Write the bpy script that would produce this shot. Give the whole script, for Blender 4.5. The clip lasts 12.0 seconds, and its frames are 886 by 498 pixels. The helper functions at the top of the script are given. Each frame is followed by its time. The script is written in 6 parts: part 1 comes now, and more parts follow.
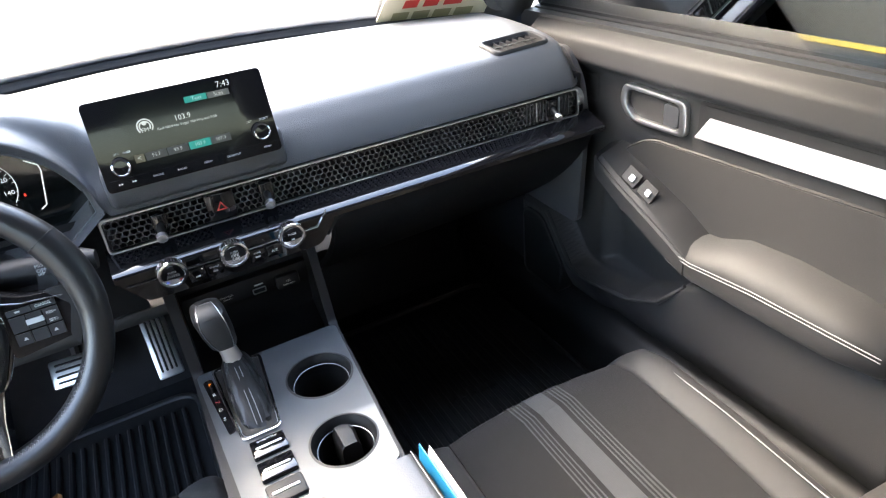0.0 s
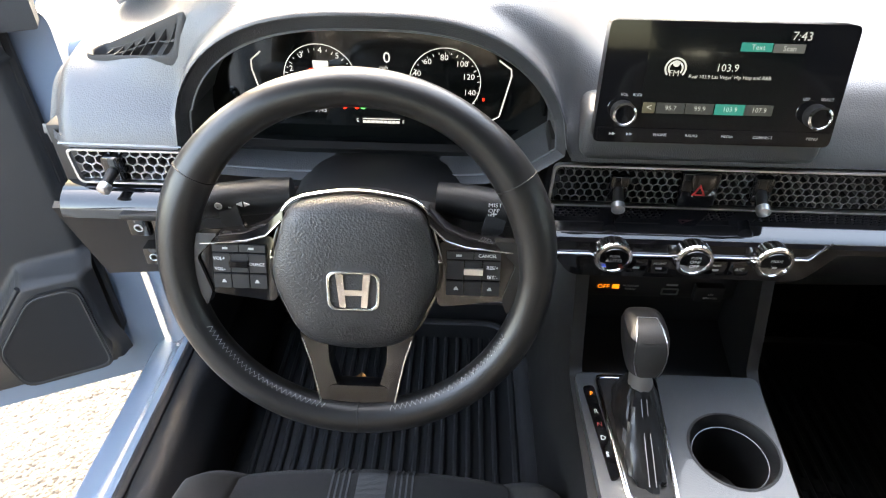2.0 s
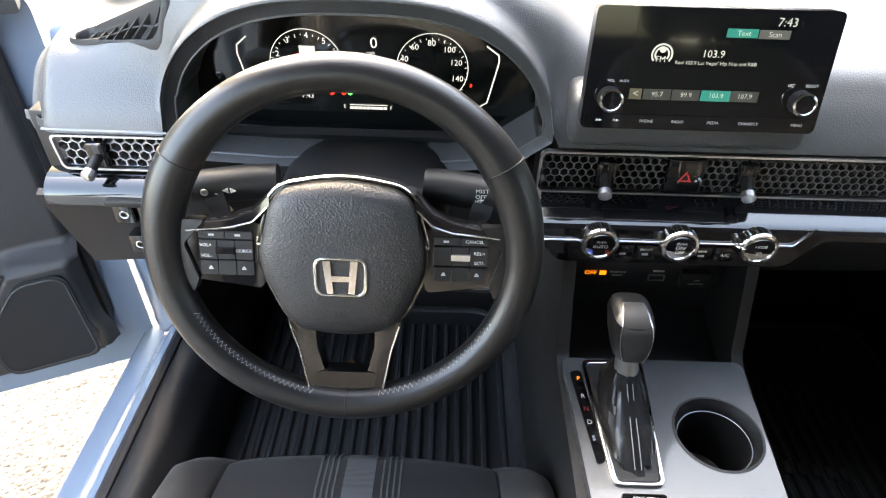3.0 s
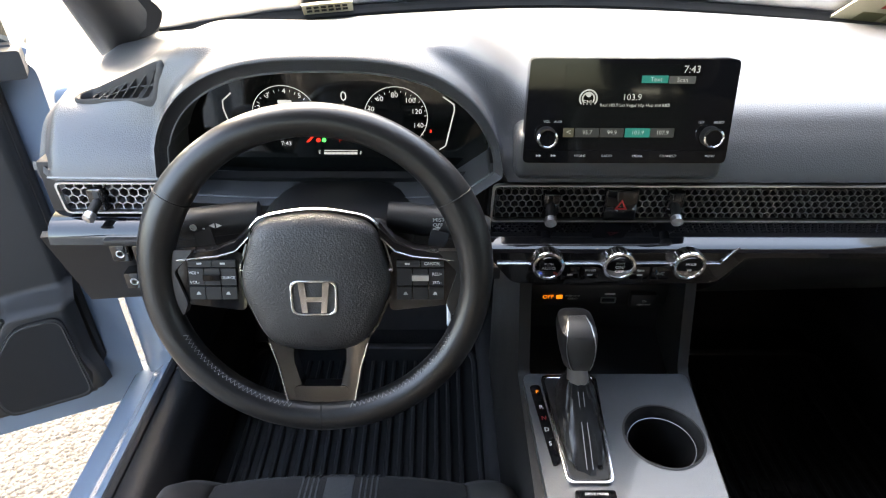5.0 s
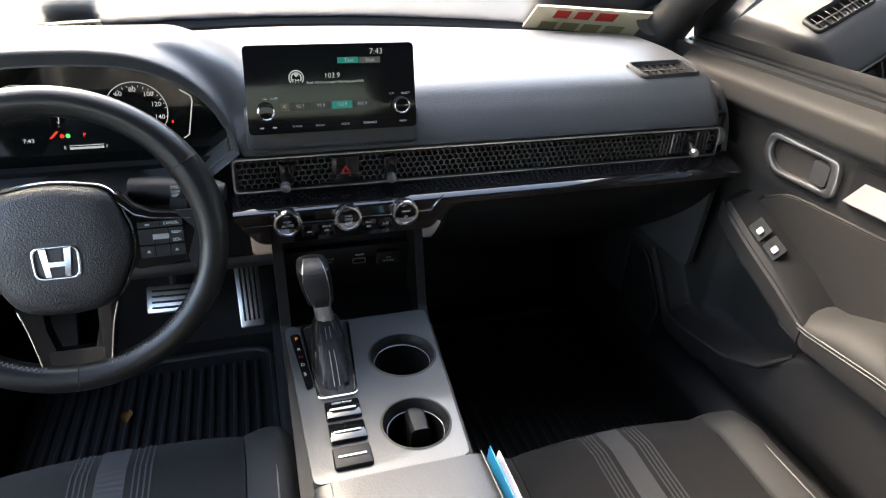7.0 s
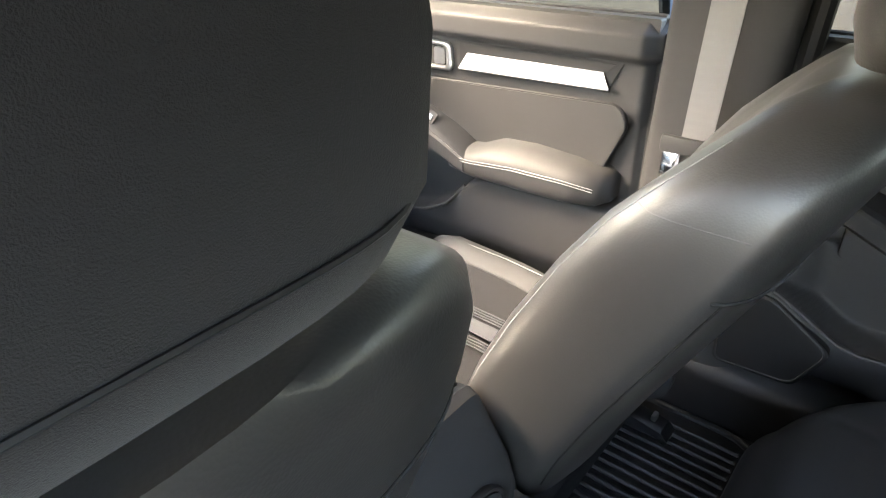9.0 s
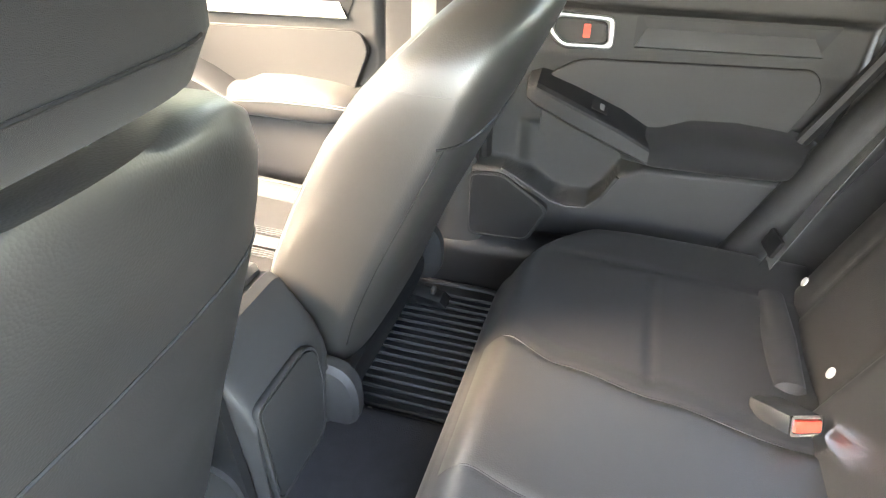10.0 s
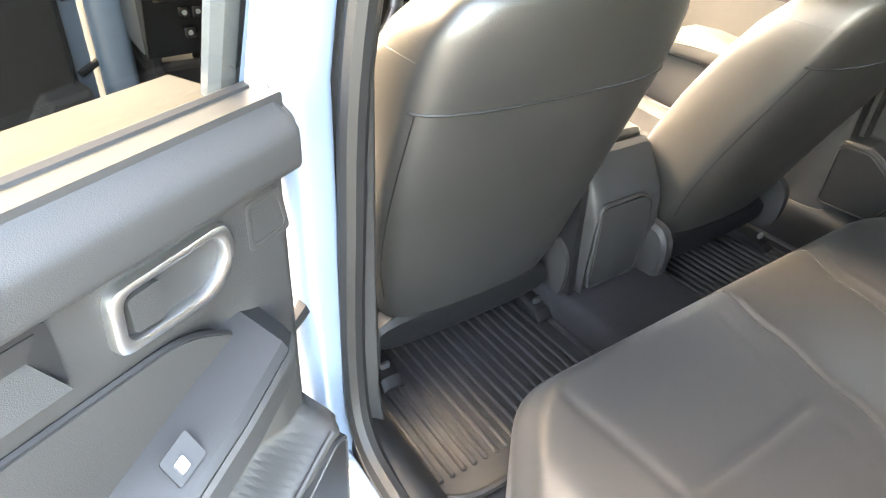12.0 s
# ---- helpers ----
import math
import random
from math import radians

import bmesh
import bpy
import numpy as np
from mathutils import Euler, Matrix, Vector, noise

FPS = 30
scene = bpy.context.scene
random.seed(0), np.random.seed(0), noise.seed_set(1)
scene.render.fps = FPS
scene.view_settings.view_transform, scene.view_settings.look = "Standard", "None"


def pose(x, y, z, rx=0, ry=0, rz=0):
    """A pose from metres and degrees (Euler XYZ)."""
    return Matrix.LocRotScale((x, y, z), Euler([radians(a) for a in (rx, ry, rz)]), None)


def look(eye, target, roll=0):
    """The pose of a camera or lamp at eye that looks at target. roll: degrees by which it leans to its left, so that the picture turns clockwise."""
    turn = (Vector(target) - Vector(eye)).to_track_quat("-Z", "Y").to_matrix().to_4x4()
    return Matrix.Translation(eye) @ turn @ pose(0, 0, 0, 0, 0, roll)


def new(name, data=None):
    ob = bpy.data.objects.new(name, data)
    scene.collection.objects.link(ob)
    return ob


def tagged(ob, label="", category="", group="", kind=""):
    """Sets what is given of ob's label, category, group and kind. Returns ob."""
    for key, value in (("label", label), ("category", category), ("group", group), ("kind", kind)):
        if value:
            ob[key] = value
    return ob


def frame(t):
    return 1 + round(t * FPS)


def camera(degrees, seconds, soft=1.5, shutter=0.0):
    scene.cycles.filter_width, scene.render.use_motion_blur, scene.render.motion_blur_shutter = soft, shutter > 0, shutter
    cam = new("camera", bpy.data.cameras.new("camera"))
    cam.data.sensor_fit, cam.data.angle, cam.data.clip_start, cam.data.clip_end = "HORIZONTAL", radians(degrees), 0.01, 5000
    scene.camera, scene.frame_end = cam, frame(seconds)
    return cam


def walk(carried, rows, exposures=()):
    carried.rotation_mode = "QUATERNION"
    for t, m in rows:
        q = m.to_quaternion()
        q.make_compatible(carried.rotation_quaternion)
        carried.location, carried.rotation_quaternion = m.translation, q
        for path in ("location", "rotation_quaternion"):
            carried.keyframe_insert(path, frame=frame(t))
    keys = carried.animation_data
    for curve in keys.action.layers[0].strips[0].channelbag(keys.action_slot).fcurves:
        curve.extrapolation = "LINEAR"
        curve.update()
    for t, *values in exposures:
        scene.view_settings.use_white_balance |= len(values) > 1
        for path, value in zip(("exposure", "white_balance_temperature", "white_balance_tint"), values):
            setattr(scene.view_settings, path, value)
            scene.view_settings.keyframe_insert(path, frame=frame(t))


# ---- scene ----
cam = camera(70.7, 12.0, soft=1.15)
PATH = [
    (0, (-0.081, -0.752, 1.270), (0.659, 0.794, 0.241), -6.2),
    (0.5, (-0.134, -0.658, 1.304), (0.201, 0.971, 0.192), -3.1),
    (1, (-0.205, -0.598, 1.271), (-0.122, 1.102, 0.221), -0.1),
    (1.5, (-0.241, -0.507, 1.257), (-0.263, 1.141, 0.123), 0.2),
    (2, (-0.270, -0.450, 1.247), (-0.312, 1.131, 0.023), 0.9),
    (2.5, (-0.269, -0.448, 1.246), (-0.281, 1.110, -0.007), 1.6),
    (3, (-0.267, -0.452, 1.246), (-0.277, 1.107, -0.007), 1.5),
    (3.2, (-0.266, -0.457, 1.245), (-0.284, 1.112, 0.005), 1.5),
    (4.8, (-0.253, -0.515, 1.260), (-0.247, 1.133, 0.126), 1.2),
    (5, (-0.234, -0.536, 1.268), (-0.218, 1.126, 0.156), 0.4),
    (5.5, (-0.192, -0.589, 1.277), (-0.025, 1.103, 0.224), 0.1),
    (6, (-0.160, -0.621, 1.275), (0.208, 1.052, 0.242), 1.5),
    (6.5, (-0.135, -0.655, 1.261), (0.329, 0.995, 0.231), 2.8),
    (6.7, (-0.125, -0.680, 1.254), (0.367, 0.985, 0.262), 2.6),
    (8.3, (-0.247, -0.951, 1.182), (0.732, 0.490, 0.200), 7.8),
    (8.5, (-0.293, -0.945, 1.178), (0.809, 0.401, 0.190), 8.9),
    (8.7, (-0.332, -0.944, 1.195), (0.826, 0.348, 0.200), 4.7),
    (9, (-0.402, -0.953, 1.201), (0.938, 0.155, 0.214), -1.0),
    (9.5, (-0.496, -1.010, 1.206), (1.061, -0.353, 0.136), -2.2),
    (10, (-0.576, -1.063, 1.200), (1.023, -0.576, 0.101), 0.4),
    (10.5, (-0.686, -1.134, 1.198), (0.805, -0.535, 0.008), 3.1),
    (11, (-0.846, -1.207, 1.209), (0.579, -0.414, 0.050), 2.9),
    (11.5, (-0.988, -1.300, 1.196), (0.308, -0.293, 0.054), 5.2),
    (12, (-1.014, -1.355, 1.186), (-0.028, -0.032, 0.055), 4.0),
]
walk(cam, [(t, look(eye, target, roll)) for t, eye, target, roll in PATH],
     exposures=[(0.0, 4.95, 7000, 10), (0.5, 4.8, 7300, 10), (1.0, 4.7, 7800, 10), (2.0, 4.85, 8300, 10), (3.0, 4.95, 8300, 10), (5.0, 4.4, 7900, 10), (6.0, 4.05, 7600, 10), (6.7, 3.95, 7400, 10), (8.5, 5.4, 7600, 10), (9.0, 5.5, 7800, 10), (9.5, 5.9, 8100, 10), (10.0, 6.9, 8600, 10), (10.5, 7.8, 9200, 10), (11.0, 8.0, 9300, 10), (11.5, 7.1, 8900, 10), (12.0, 6.65, 9700, 10)])


# ---- light ----
world = bpy.data.worlds.new("world")
scene.world = world
world.use_nodes = True
wn = world.node_tree.nodes
sky = wn.new("ShaderNodeTexSky")
sky.sky_type, sky.sun_disc = "NISHITA", False
sky.sun_elevation, sky.sun_rotation = radians(42), radians(-26)
sky.air_density, sky.dust_density = 1.0, 3.0
world.node_tree.links.new(sky.outputs[0], wn["Background"].inputs[0])
wn["Background"].inputs[1].default_value = 0.15
sun = new("sun", bpy.data.lights.new("sun", "SUN"))
sun.data.energy, sun.data.angle, sun.data.color = 0.10, radians(28), (1.0, 0.98, 0.95)
sun.matrix_world = look((-2.0, 4.1, 4.6), (0, 0, 0.5))


# ---- helpers of the place ----
def thing(name, loc, label, category, group="", kind=""):
    ob = new(name)
    ob.location = loc
    ob.empty_display_size = 0.05
    return tagged(ob, label, category, group, kind)


def world_of(ob):
    v = Vector((0, 0, 0))
    while ob:
        v += ob.location
        ob = ob.parent
    return v


def part(name, bm, material, parent=None, label="", smooth=True, sharp=35):
    """Links a bmesh in world coordinates as one mesh object under its parent."""
    bmesh.ops.recalc_face_normals(bm, faces=bm.faces)
    if parent:
        bmesh.ops.translate(bm, verts=bm.verts, vec=-world_of(parent))
    me = bpy.data.meshes.new(name)
    if smooth:
        for f in bm.faces:
            f.smooth = True
        for e in bm.edges:
            e.smooth = not (len(e.link_faces) == 2 and e.calc_face_angle(0) > radians(sharp))
    bm.to_mesh(me)
    bm.free()
    me.materials.append(material)
    ob = new(name, me)
    ob.parent = parent
    if label:
        tagged(ob, label)
    return ob


def setting(name, bm, material, label, category):
    return tagged(part(name, bm, material), label, category, kind="structure")


def rbox(a, b, r=0.005, seg=2):
    """A box from corner a to corner b with rounded edges."""
    bm = bmesh.new()
    a, b = Vector(a), Vector(b)
    d = b - a
    bmesh.ops.create_cube(bm, size=1, matrix=Matrix.Translation((a + b) / 2) @ Matrix.Diagonal((abs(d.x), abs(d.y), abs(d.z), 1)))
    if r:
        bmesh.ops.bevel(bm, geom=bm.edges[:], offset=min(r, 0.49 * min(abs(v) for v in d)), segments=seg, profile=0.5, affect="EDGES")
    return bm


def moved(bm, m):
    bmesh.ops.transform(bm, matrix=m, verts=bm.verts)
    return bm


def joined(*bms):
    out = bmesh.new()
    for b in bms:
        me = bpy.data.meshes.new("t")
        b.to_mesh(me)
        out.from_mesh(me)
        b.free()
        bpy.data.meshes.remove(me)
    return out


def loft(rings, cap=True, closed=True):
    """A skin over rings of equally many points."""
    bm = bmesh.new()
    vs = [[bm.verts.new(p) for p in r] for r in rings]
    n = len(vs[0])
    for a, b in zip(vs, vs[1:]):
        for i in range(n if closed else n - 1):
            j = (i + 1) % n
            bm.faces.new((a[i], a[j], b[j], b[i]))
    if cap and closed:
        bm.faces.new(vs[0])
        bm.faces.new(vs[-1])
    return bm


def grid(fn, nu, nv, thick=0.0):
    """A sheet of fn(u, v), with u and v from 0 to 1; thick gives it a back along its normals."""
    rows = [[fn(i / nu, j / nv) for j in range(nv + 1)] for i in range(nu + 1)]
    bm = loft(rows, cap=False, closed=False)
    if thick:
        bmesh.ops.recalc_face_normals(bm, faces=bm.faces)
        bmesh.ops.solidify(bm, geom=bm.faces[:], thickness=thick)
    return bm


def ring_at(centre, u, v, ru, rv, n=24, p=2.0):
    """A superellipse of half-widths ru, rv along u and v."""
    out = []
    for i in range(n):
        a = 2 * math.pi * i / n
        c, s = math.cos(a), math.sin(a)
        out.append(Vector(centre) + Vector(u) * ru * math.copysign(abs(c) ** (2 / p), c) + Vector(v) * rv * math.copysign(abs(s) ** (2 / p), s))
    return out


def tube(points, r, n=10, closed=False, up=(0, 0, 1)):
    pts = [Vector(p) for p in points]
    rings = []
    for i, p in enumerate(pts):
        a = pts[i - 1] if (i or closed) else p
        b = pts[(i + 1) % len(pts)] if (i < len(pts) - 1 or closed) else p
        d = (b - a).normalized()
        s = d.cross(Vector(up))
        s = s.normalized() if s.length > 1e-4 else d.orthogonal().normalized()
        w = s.cross(d)
        rr = r[i] if isinstance(r, (list, tuple)) else r
        rings.append([p + (s * math.cos(2 * math.pi * k / n) + w * math.sin(2 * math.pi * k / n)) * rr for k in range(n)])
    if closed:
        return loft(rings + [rings[0]], cap=False)
    return loft(rings)


def eased(points, n=6):
    """A smooth line through the points."""
    p = [Vector(q) for q in points]
    p = [p[0] * 2 - p[1]] + p + [p[-1] * 2 - p[-2]]
    out = []
    for a, b, c, d in zip(p, p[1:], p[2:], p[3:]):
        for i in range(n):
            t = i / n
            out.append(0.5 * (2 * b + (c - a) * t + (2 * a - 5 * b + 4 * c - d) * t * t + (3 * b - a - 3 * c + d) * t ** 3))
    return out + [p[-2]]


def lathe(profile, n=32, m=None):
    """profile: (radius, height) pairs round the z axis."""
    bm = loft([[Vector((r * math.cos(2 * math.pi * k / n), r * math.sin(2 * math.pi * k / n), z)) for k in range(n)] for r, z in profile])
    return moved(bm, m) if m else bm


def slab(poly, o, u, v, w, depth, bevel=0.0, seg=2):
    """A plate: the outline poly in the plane (u, v) at o, depth thick along w."""
    o, u, v, w = Vector(o), Vector(u), Vector(v), Vector(w)
    bm = loft([[o + u * x + v * y for x, y in poly], [o + u * x + v * y + w * depth for x, y in poly]])
    if bevel:
        bmesh.ops.bevel(bm, geom=[e for e in bm.edges if len(e.link_faces) == 2 and e.calc_face_angle(0) > 0.6], offset=bevel, segments=seg, profile=0.5, affect="EDGES")
    return bm


def rounded(poly, r, n=5):
    """The polygon with its corners rounded by radius r (or one radius a corner)."""
    out, k = [], len(poly)
    for i, p in enumerate(poly):
        p, a, b = Vector(p), Vector(poly[i - 1]), Vector(poly[(i + 1) % k])
        rr = r[i] if isinstance(r, (list, tuple)) else r
        da, db = (a - p), (b - p)
        t = min(rr, 0.45 * da.length, 0.45 * db.length)
        p0, p1 = p + da.normalized() * t, p + db.normalized() * t
        for j in range(n + 1):
            s = j / n
            q = p0 * (1 - s) ** 2 + p * 2 * s * (1 - s) + p1 * s ** 2
            out.append((q.x, q.y))
    return out


def frame_of(poly_out, poly_in, o, u, v, w, depth, bevel=0.0):
    """A ring between two outlines of equally many points."""
    o, u, v, w = Vector(o), Vector(u), Vector(v), Vector(w)
    P = lambda q, d: o + u * q[0] + v * q[1] + w * d
    rings = [[P(q, 0) for q in poly_out], [P(q, depth) for q in poly_out], [P(q, depth) for q in poly_in], [P(q, 0) for q in poly_in], [P(q, 0) for q in poly_out]]
    bm = loft(rings, cap=False)
    bmesh.ops.remove_doubles(bm, verts=bm.verts, dist=1e-6)
    if bevel:
        bmesh.ops.bevel(bm, geom=[e for e in bm.edges if len(e.link_faces) == 2 and e.calc_face_angle(0) > 0.7], offset=bevel, segments=2, profile=0.5, affect="EDGES")
    return bm


def smooth01(a, b, x):
    t = min(1, max(0, (x - a) / (b - a)))
    return t * t * (3 - 2 * t)


def curve_at(keys, x):
    """A value between (x, value) keys, eased."""
    if x <= keys[0][0]:
        return keys[0][1]
    for (a, p), (b, q) in zip(keys, keys[1:]):
        if x <= b:
            return p + (q - p) * smooth01(a, b, x)
    return keys[-1][1]


def letters(text, size, o, u, v, material, parent, align="CENTER", name="lettering", lift=0.0006):
    """Words in the built-in font, as a mesh in the plane (u, v) at o."""
    cu = bpy.data.curves.new("t", "FONT")
    cu.body, cu.size, cu.align_x, cu.align_y, cu.resolution_u, cu.extrude = text, size, align, "CENTER", 2, 0.0
    ob = bpy.data.objects.new("t", cu)
    me = ob.to_mesh()
    bm = bmesh.new()
    bm.from_mesh(me)
    ob.to_mesh_clear()
    bpy.data.objects.remove(ob)
    bpy.data.curves.remove(cu)
    u, v = Vector(u).normalized(), Vector(v).normalized()
    w = u.cross(v)
    m = Matrix(((u.x, v.x, w.x, 0), (u.y, v.y, w.y, 0), (u.z, v.z, w.z, 0), (0, 0, 0, 1)))
    moved(bm, Matrix.Translation(Vector(o) + w * lift) @ m)
    return part(name, bm, material, parent, smooth=False)


# ---- materials ----
def mat(name, colour, rough=0.5, metal=0.0, grain=0.0, grain_size=900.0, vary=0.12, patch=9.0, rough_vary=0.08, coat=0.0, spec=0.5, sheen=0.0, voronoi=False, weave=0.0):
    m = bpy.data.materials.new(name)
    m.use_nodes = True
    n, l = m.node_tree.nodes, m.node_tree.links
    b = n["Principled BSDF"]
    b.inputs["Metallic"].default_value, b.inputs["Coat Weight"].default_value = metal, coat
    b.inputs["Coat Roughness"].default_value = 0.04
    b.inputs["Specular IOR Level"].default_value, b.inputs["Sheen Weight"].default_value = spec, sheen
    co = n.new("ShaderNodeTexCoord")
    big = n.new("ShaderNodeTexNoise")
    big.inputs["Scale"].default_value, big.inputs["Detail"].default_value = patch, 5
    l.new(co.outputs["Object"], big.inputs["Vector"])
    mix = n.new("ShaderNodeMix")
    mix.data_type = "RGBA"
    mix.inputs[6].default_value = (*[c * (1 - vary) for c in colour], 1)
    mix.inputs[7].default_value = (*[min(1, c * (1 + vary)) for c in colour], 1)
    l.new(big.outputs[0], mix.inputs[0])
    l.new(mix.outputs[2], b.inputs["Base Color"])
    ro = n.new("ShaderNodeMapRange")
    ro.inputs["To Min"].default_value, ro.inputs["To Max"].default_value = max(0.02, rough - rough_vary), min(1, rough + rough_vary)
    l.new(big.outputs[0], ro.inputs["Value"])
    l.new(ro.outputs[0], b.inputs["Roughness"])
    if grain:
        if weave:
            fine = n.new("ShaderNodeTexWave")
            fine.inputs["Scale"].default_value, fine.inputs["Distortion"].default_value = grain_size, 1.0
        elif voronoi:
            fine = n.new("ShaderNodeTexVoronoi")
            fine.inputs["Scale"].default_value = grain_size
        else:
            fine = n.new("ShaderNodeTexNoise")
            fine.inputs["Scale"].default_value, fine.inputs["Detail"].default_value = grain_size, 3
        l.new(co.outputs["Object"], fine.inputs["Vector"])
        bump = n.new("ShaderNodeBump")
        bump.inputs["Strength"].default_value, bump.inputs["Distance"].default_value = grain, 0.001
        l.new(fine.outputs[0], bump.inputs["Height"])
        l.new(bump.outputs[0], b.inputs["Normal"])
    return m


def glow(name, colour, strength):
    m = bpy.data.materials.new(name)
    m.use_nodes = True
    b = m.node_tree.nodes["Principled BSDF"]
    b.inputs["Base Color"].default_value = (*[0.3 * c for c in colour], 1)
    b.inputs["Emission Color"].default_value = (*colour, 1)
    b.inputs["Emission Strength"].default_value = strength
    return m


def pane(name, tint):
    m = bpy.data.materials.new(name)
    m.use_nodes = True
    n, l = m.node_tree.nodes, m.node_tree.links
    n.clear()
    out, mx, tr, gl, fr = (n.new("ShaderNode" + k) for k in ("OutputMaterial", "MixShader", "BsdfTransparent", "BsdfGlossy", "Fresnel"))
    tr.inputs[0].default_value = (*tint, 1)
    gl.inputs["Roughness"].default_value = 0.01
    fr.inputs[0].default_value = 1.45
    l.new(fr.outputs[0], mx.inputs[0])
    l.new(tr.outputs[0], mx.inputs[1])
    l.new(gl.outputs[0], mx.inputs[2])
    l.new(mx.outputs[0], out.inputs[0])
    return m


PAD = mat("dark_grained_plastic", (0.058, 0.061, 0.066), 0.40, spec=0.7, grain=0.32, grain_size=600, voronoi=True, vary=0.1)
PLASTIC = mat("black_moulded_plastic", (0.010, 0.0102, 0.011), 0.48, spec=0.35, grain=0.25, grain_size=1100, vary=0.15)
GREYPL = mat("grey_moulded_plastic", (0.027, 0.027, 0.0275), 0.55, spec=0.35, grain=0.2, grain_size=900, voronoi=True)
GLOSS = mat("piano_black", (0.006, 0.006, 0.007), 0.06, coat=0.35, rough_vary=0.03)
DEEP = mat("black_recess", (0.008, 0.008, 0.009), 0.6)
CHROME = mat("chrome", (0.75, 0.76, 0.78), 0.12, metal=1.0, vary=0.04)
SATIN = mat("satin_silver", (0.58, 0.59, 0.60), 0.34, metal=1.0, vary=0.06)
LEATHER = mat("black_leather", (0.009, 0.009, 0.0095), 0.34, spec=0.5, grain=0.07, grain_size=900, voronoi=True)
HUB = mat("pebbled_black_vinyl", (0.019, 0.019, 0.020), 0.40, spec=0.6, grain=0.55, grain_size=500, voronoi=True)
LEATHERETTE = mat("dark_leatherette", (0.024, 0.0235, 0.023), 0.40, spec=0.75, grain=0.12, grain_size=420, voronoi=True)
BENCH = mat("dark_bench_cloth", (0.0145, 0.0147, 0.0155), 0.62, grain=0.3, grain_size=900, spec=0.45, sheen=0.05, vary=0.2)
FABRIC = mat("black_cloth", (0.013, 0.013, 0.014), 0.88, grain=0.5, grain_size=1400, sheen=0.06, spec=0.25)
STRIPE = mat("grey_woven_stripe", (0.055, 0.058, 0.062), 0.75, grain=0.5, grain_size=260, weave=1.0, spec=0.3)
THREAD = mat("grey_thread", (0.20, 0.20, 0.20), 0.7)
SADDLE = mat("dim_grey_thread", (0.06, 0.06, 0.06), 0.7)
CARPET = mat("charcoal_carpet", (0.022, 0.022, 0.024), 0.95, grain=0.9, grain_size=500, spec=0.1, vary=0.3, patch=40)
RUBBER = mat("ribbed_rubber", (0.016, 0.0165, 0.018), 0.5, grain=0.3, grain_size=500, vary=0.25, patch=25)
PAINT = mat("pale_blue_paint", (0.135, 0.182, 0.245), 0.22, coat=0.8, vary=0.03, rough_vary=0.03)
BEZEL = mat("bright_satin_silver", (0.60, 0.61, 0.62), 0.30, metal=1.0, vary=0.04)
BRUSHED = mat("ribbed_grey_trim", (0.16, 0.17, 0.18), 0.30, metal=0.4, vary=0.08)
HEADLINER = mat("grey_headliner", (0.13, 0.13, 0.13), 0.95, grain=0.4, grain_size=600)


def gravel(name, dark, light):
    """Small mixed stones bound in asphalt."""
    m = bpy.data.materials.new(name)
    m.use_nodes = True
    n, l = m.node_tree.nodes, m.node_tree.links
    b = n["Principled BSDF"]
    b.inputs["Roughness"].default_value = 0.9
    co, vo, vs, no, ra, mx, bp = (n.new("ShaderNode" + k) for k in ("TexCoord", "TexVoronoi", "TexVoronoi", "TexNoise", "ValToRGB", "Mix", "Bump"))
    vo.inputs["Scale"].default_value, vs.inputs["Scale"].default_value, no.inputs["Scale"].default_value = 95, 210, 1.7
    for q in (vo, vs, no):
        l.new(co.outputs["Object"], q.inputs["Vector"])
    mx.data_type = "RGBA"
    mx.inputs[0].default_value = 0.45
    l.new(vo.outputs["Color"], mx.inputs[6])
    l.new(vs.outputs["Color"], mx.inputs[7])
    bw = n.new("ShaderNodeRGBToBW")
    l.new(mx.outputs[2], bw.inputs[0])
    l.new(bw.outputs[0], ra.inputs[0])
    ra.color_ramp.elements[0].position, ra.color_ramp.elements[0].color = 0.25, (*dark, 1)
    ra.color_ramp.elements[1].position, ra.color_ramp.elements[1].color = 0.75, (*light, 1)
    l.new(ra.outputs[0], b.inputs["Base Color"])
    bp.inputs["Strength"].default_value, bp.inputs["Distance"].default_value = 1.0, 0.006
    l.new(vo.outputs["Distance"], bp.inputs["Height"])
    bp.invert = True
    l.new(bp.outputs[0], b.inputs["Normal"])
    return m


ASPHALT = gravel("pale_gravel_asphalt", (0.030, 0.027, 0.023), (0.125, 0.115, 0.10))
GLASS = pane("clear_glass", (0.92, 0.95, 0.93))
TINT = pane("tinted_glass", (0.115, 0.12, 0.105))
REAR_TINT = pane("light_tinted_glass", (0.15, 0.15, 0.135))
WHITE = mat("white_print", (0.75, 0.75, 0.75), 0.6)
MARK = mat("grey_print", (0.42, 0.42, 0.42), 0.6)
LIT = glow("lit_white", (0.9, 0.95, 1.0), 0.034)
TEAL = glow("lit_teal", (0.01, 0.20, 0.17), 0.045)
RED = glow("lit_red", (1.0, 0.04, 0.02), 0.06)
AMBER = glow("lit_amber", (1.0, 0.27, 0.02), 0.07)
GREEN = glow("lit_green", (0.05, 0.8, 0.15), 0.10)
SCREEN = mat("screen_glass", (0.005, 0.006, 0.006), 0.08, coat=0.3)
REDPL = mat("red_plastic", (0.75, 0.08, 0.05), 0.4)
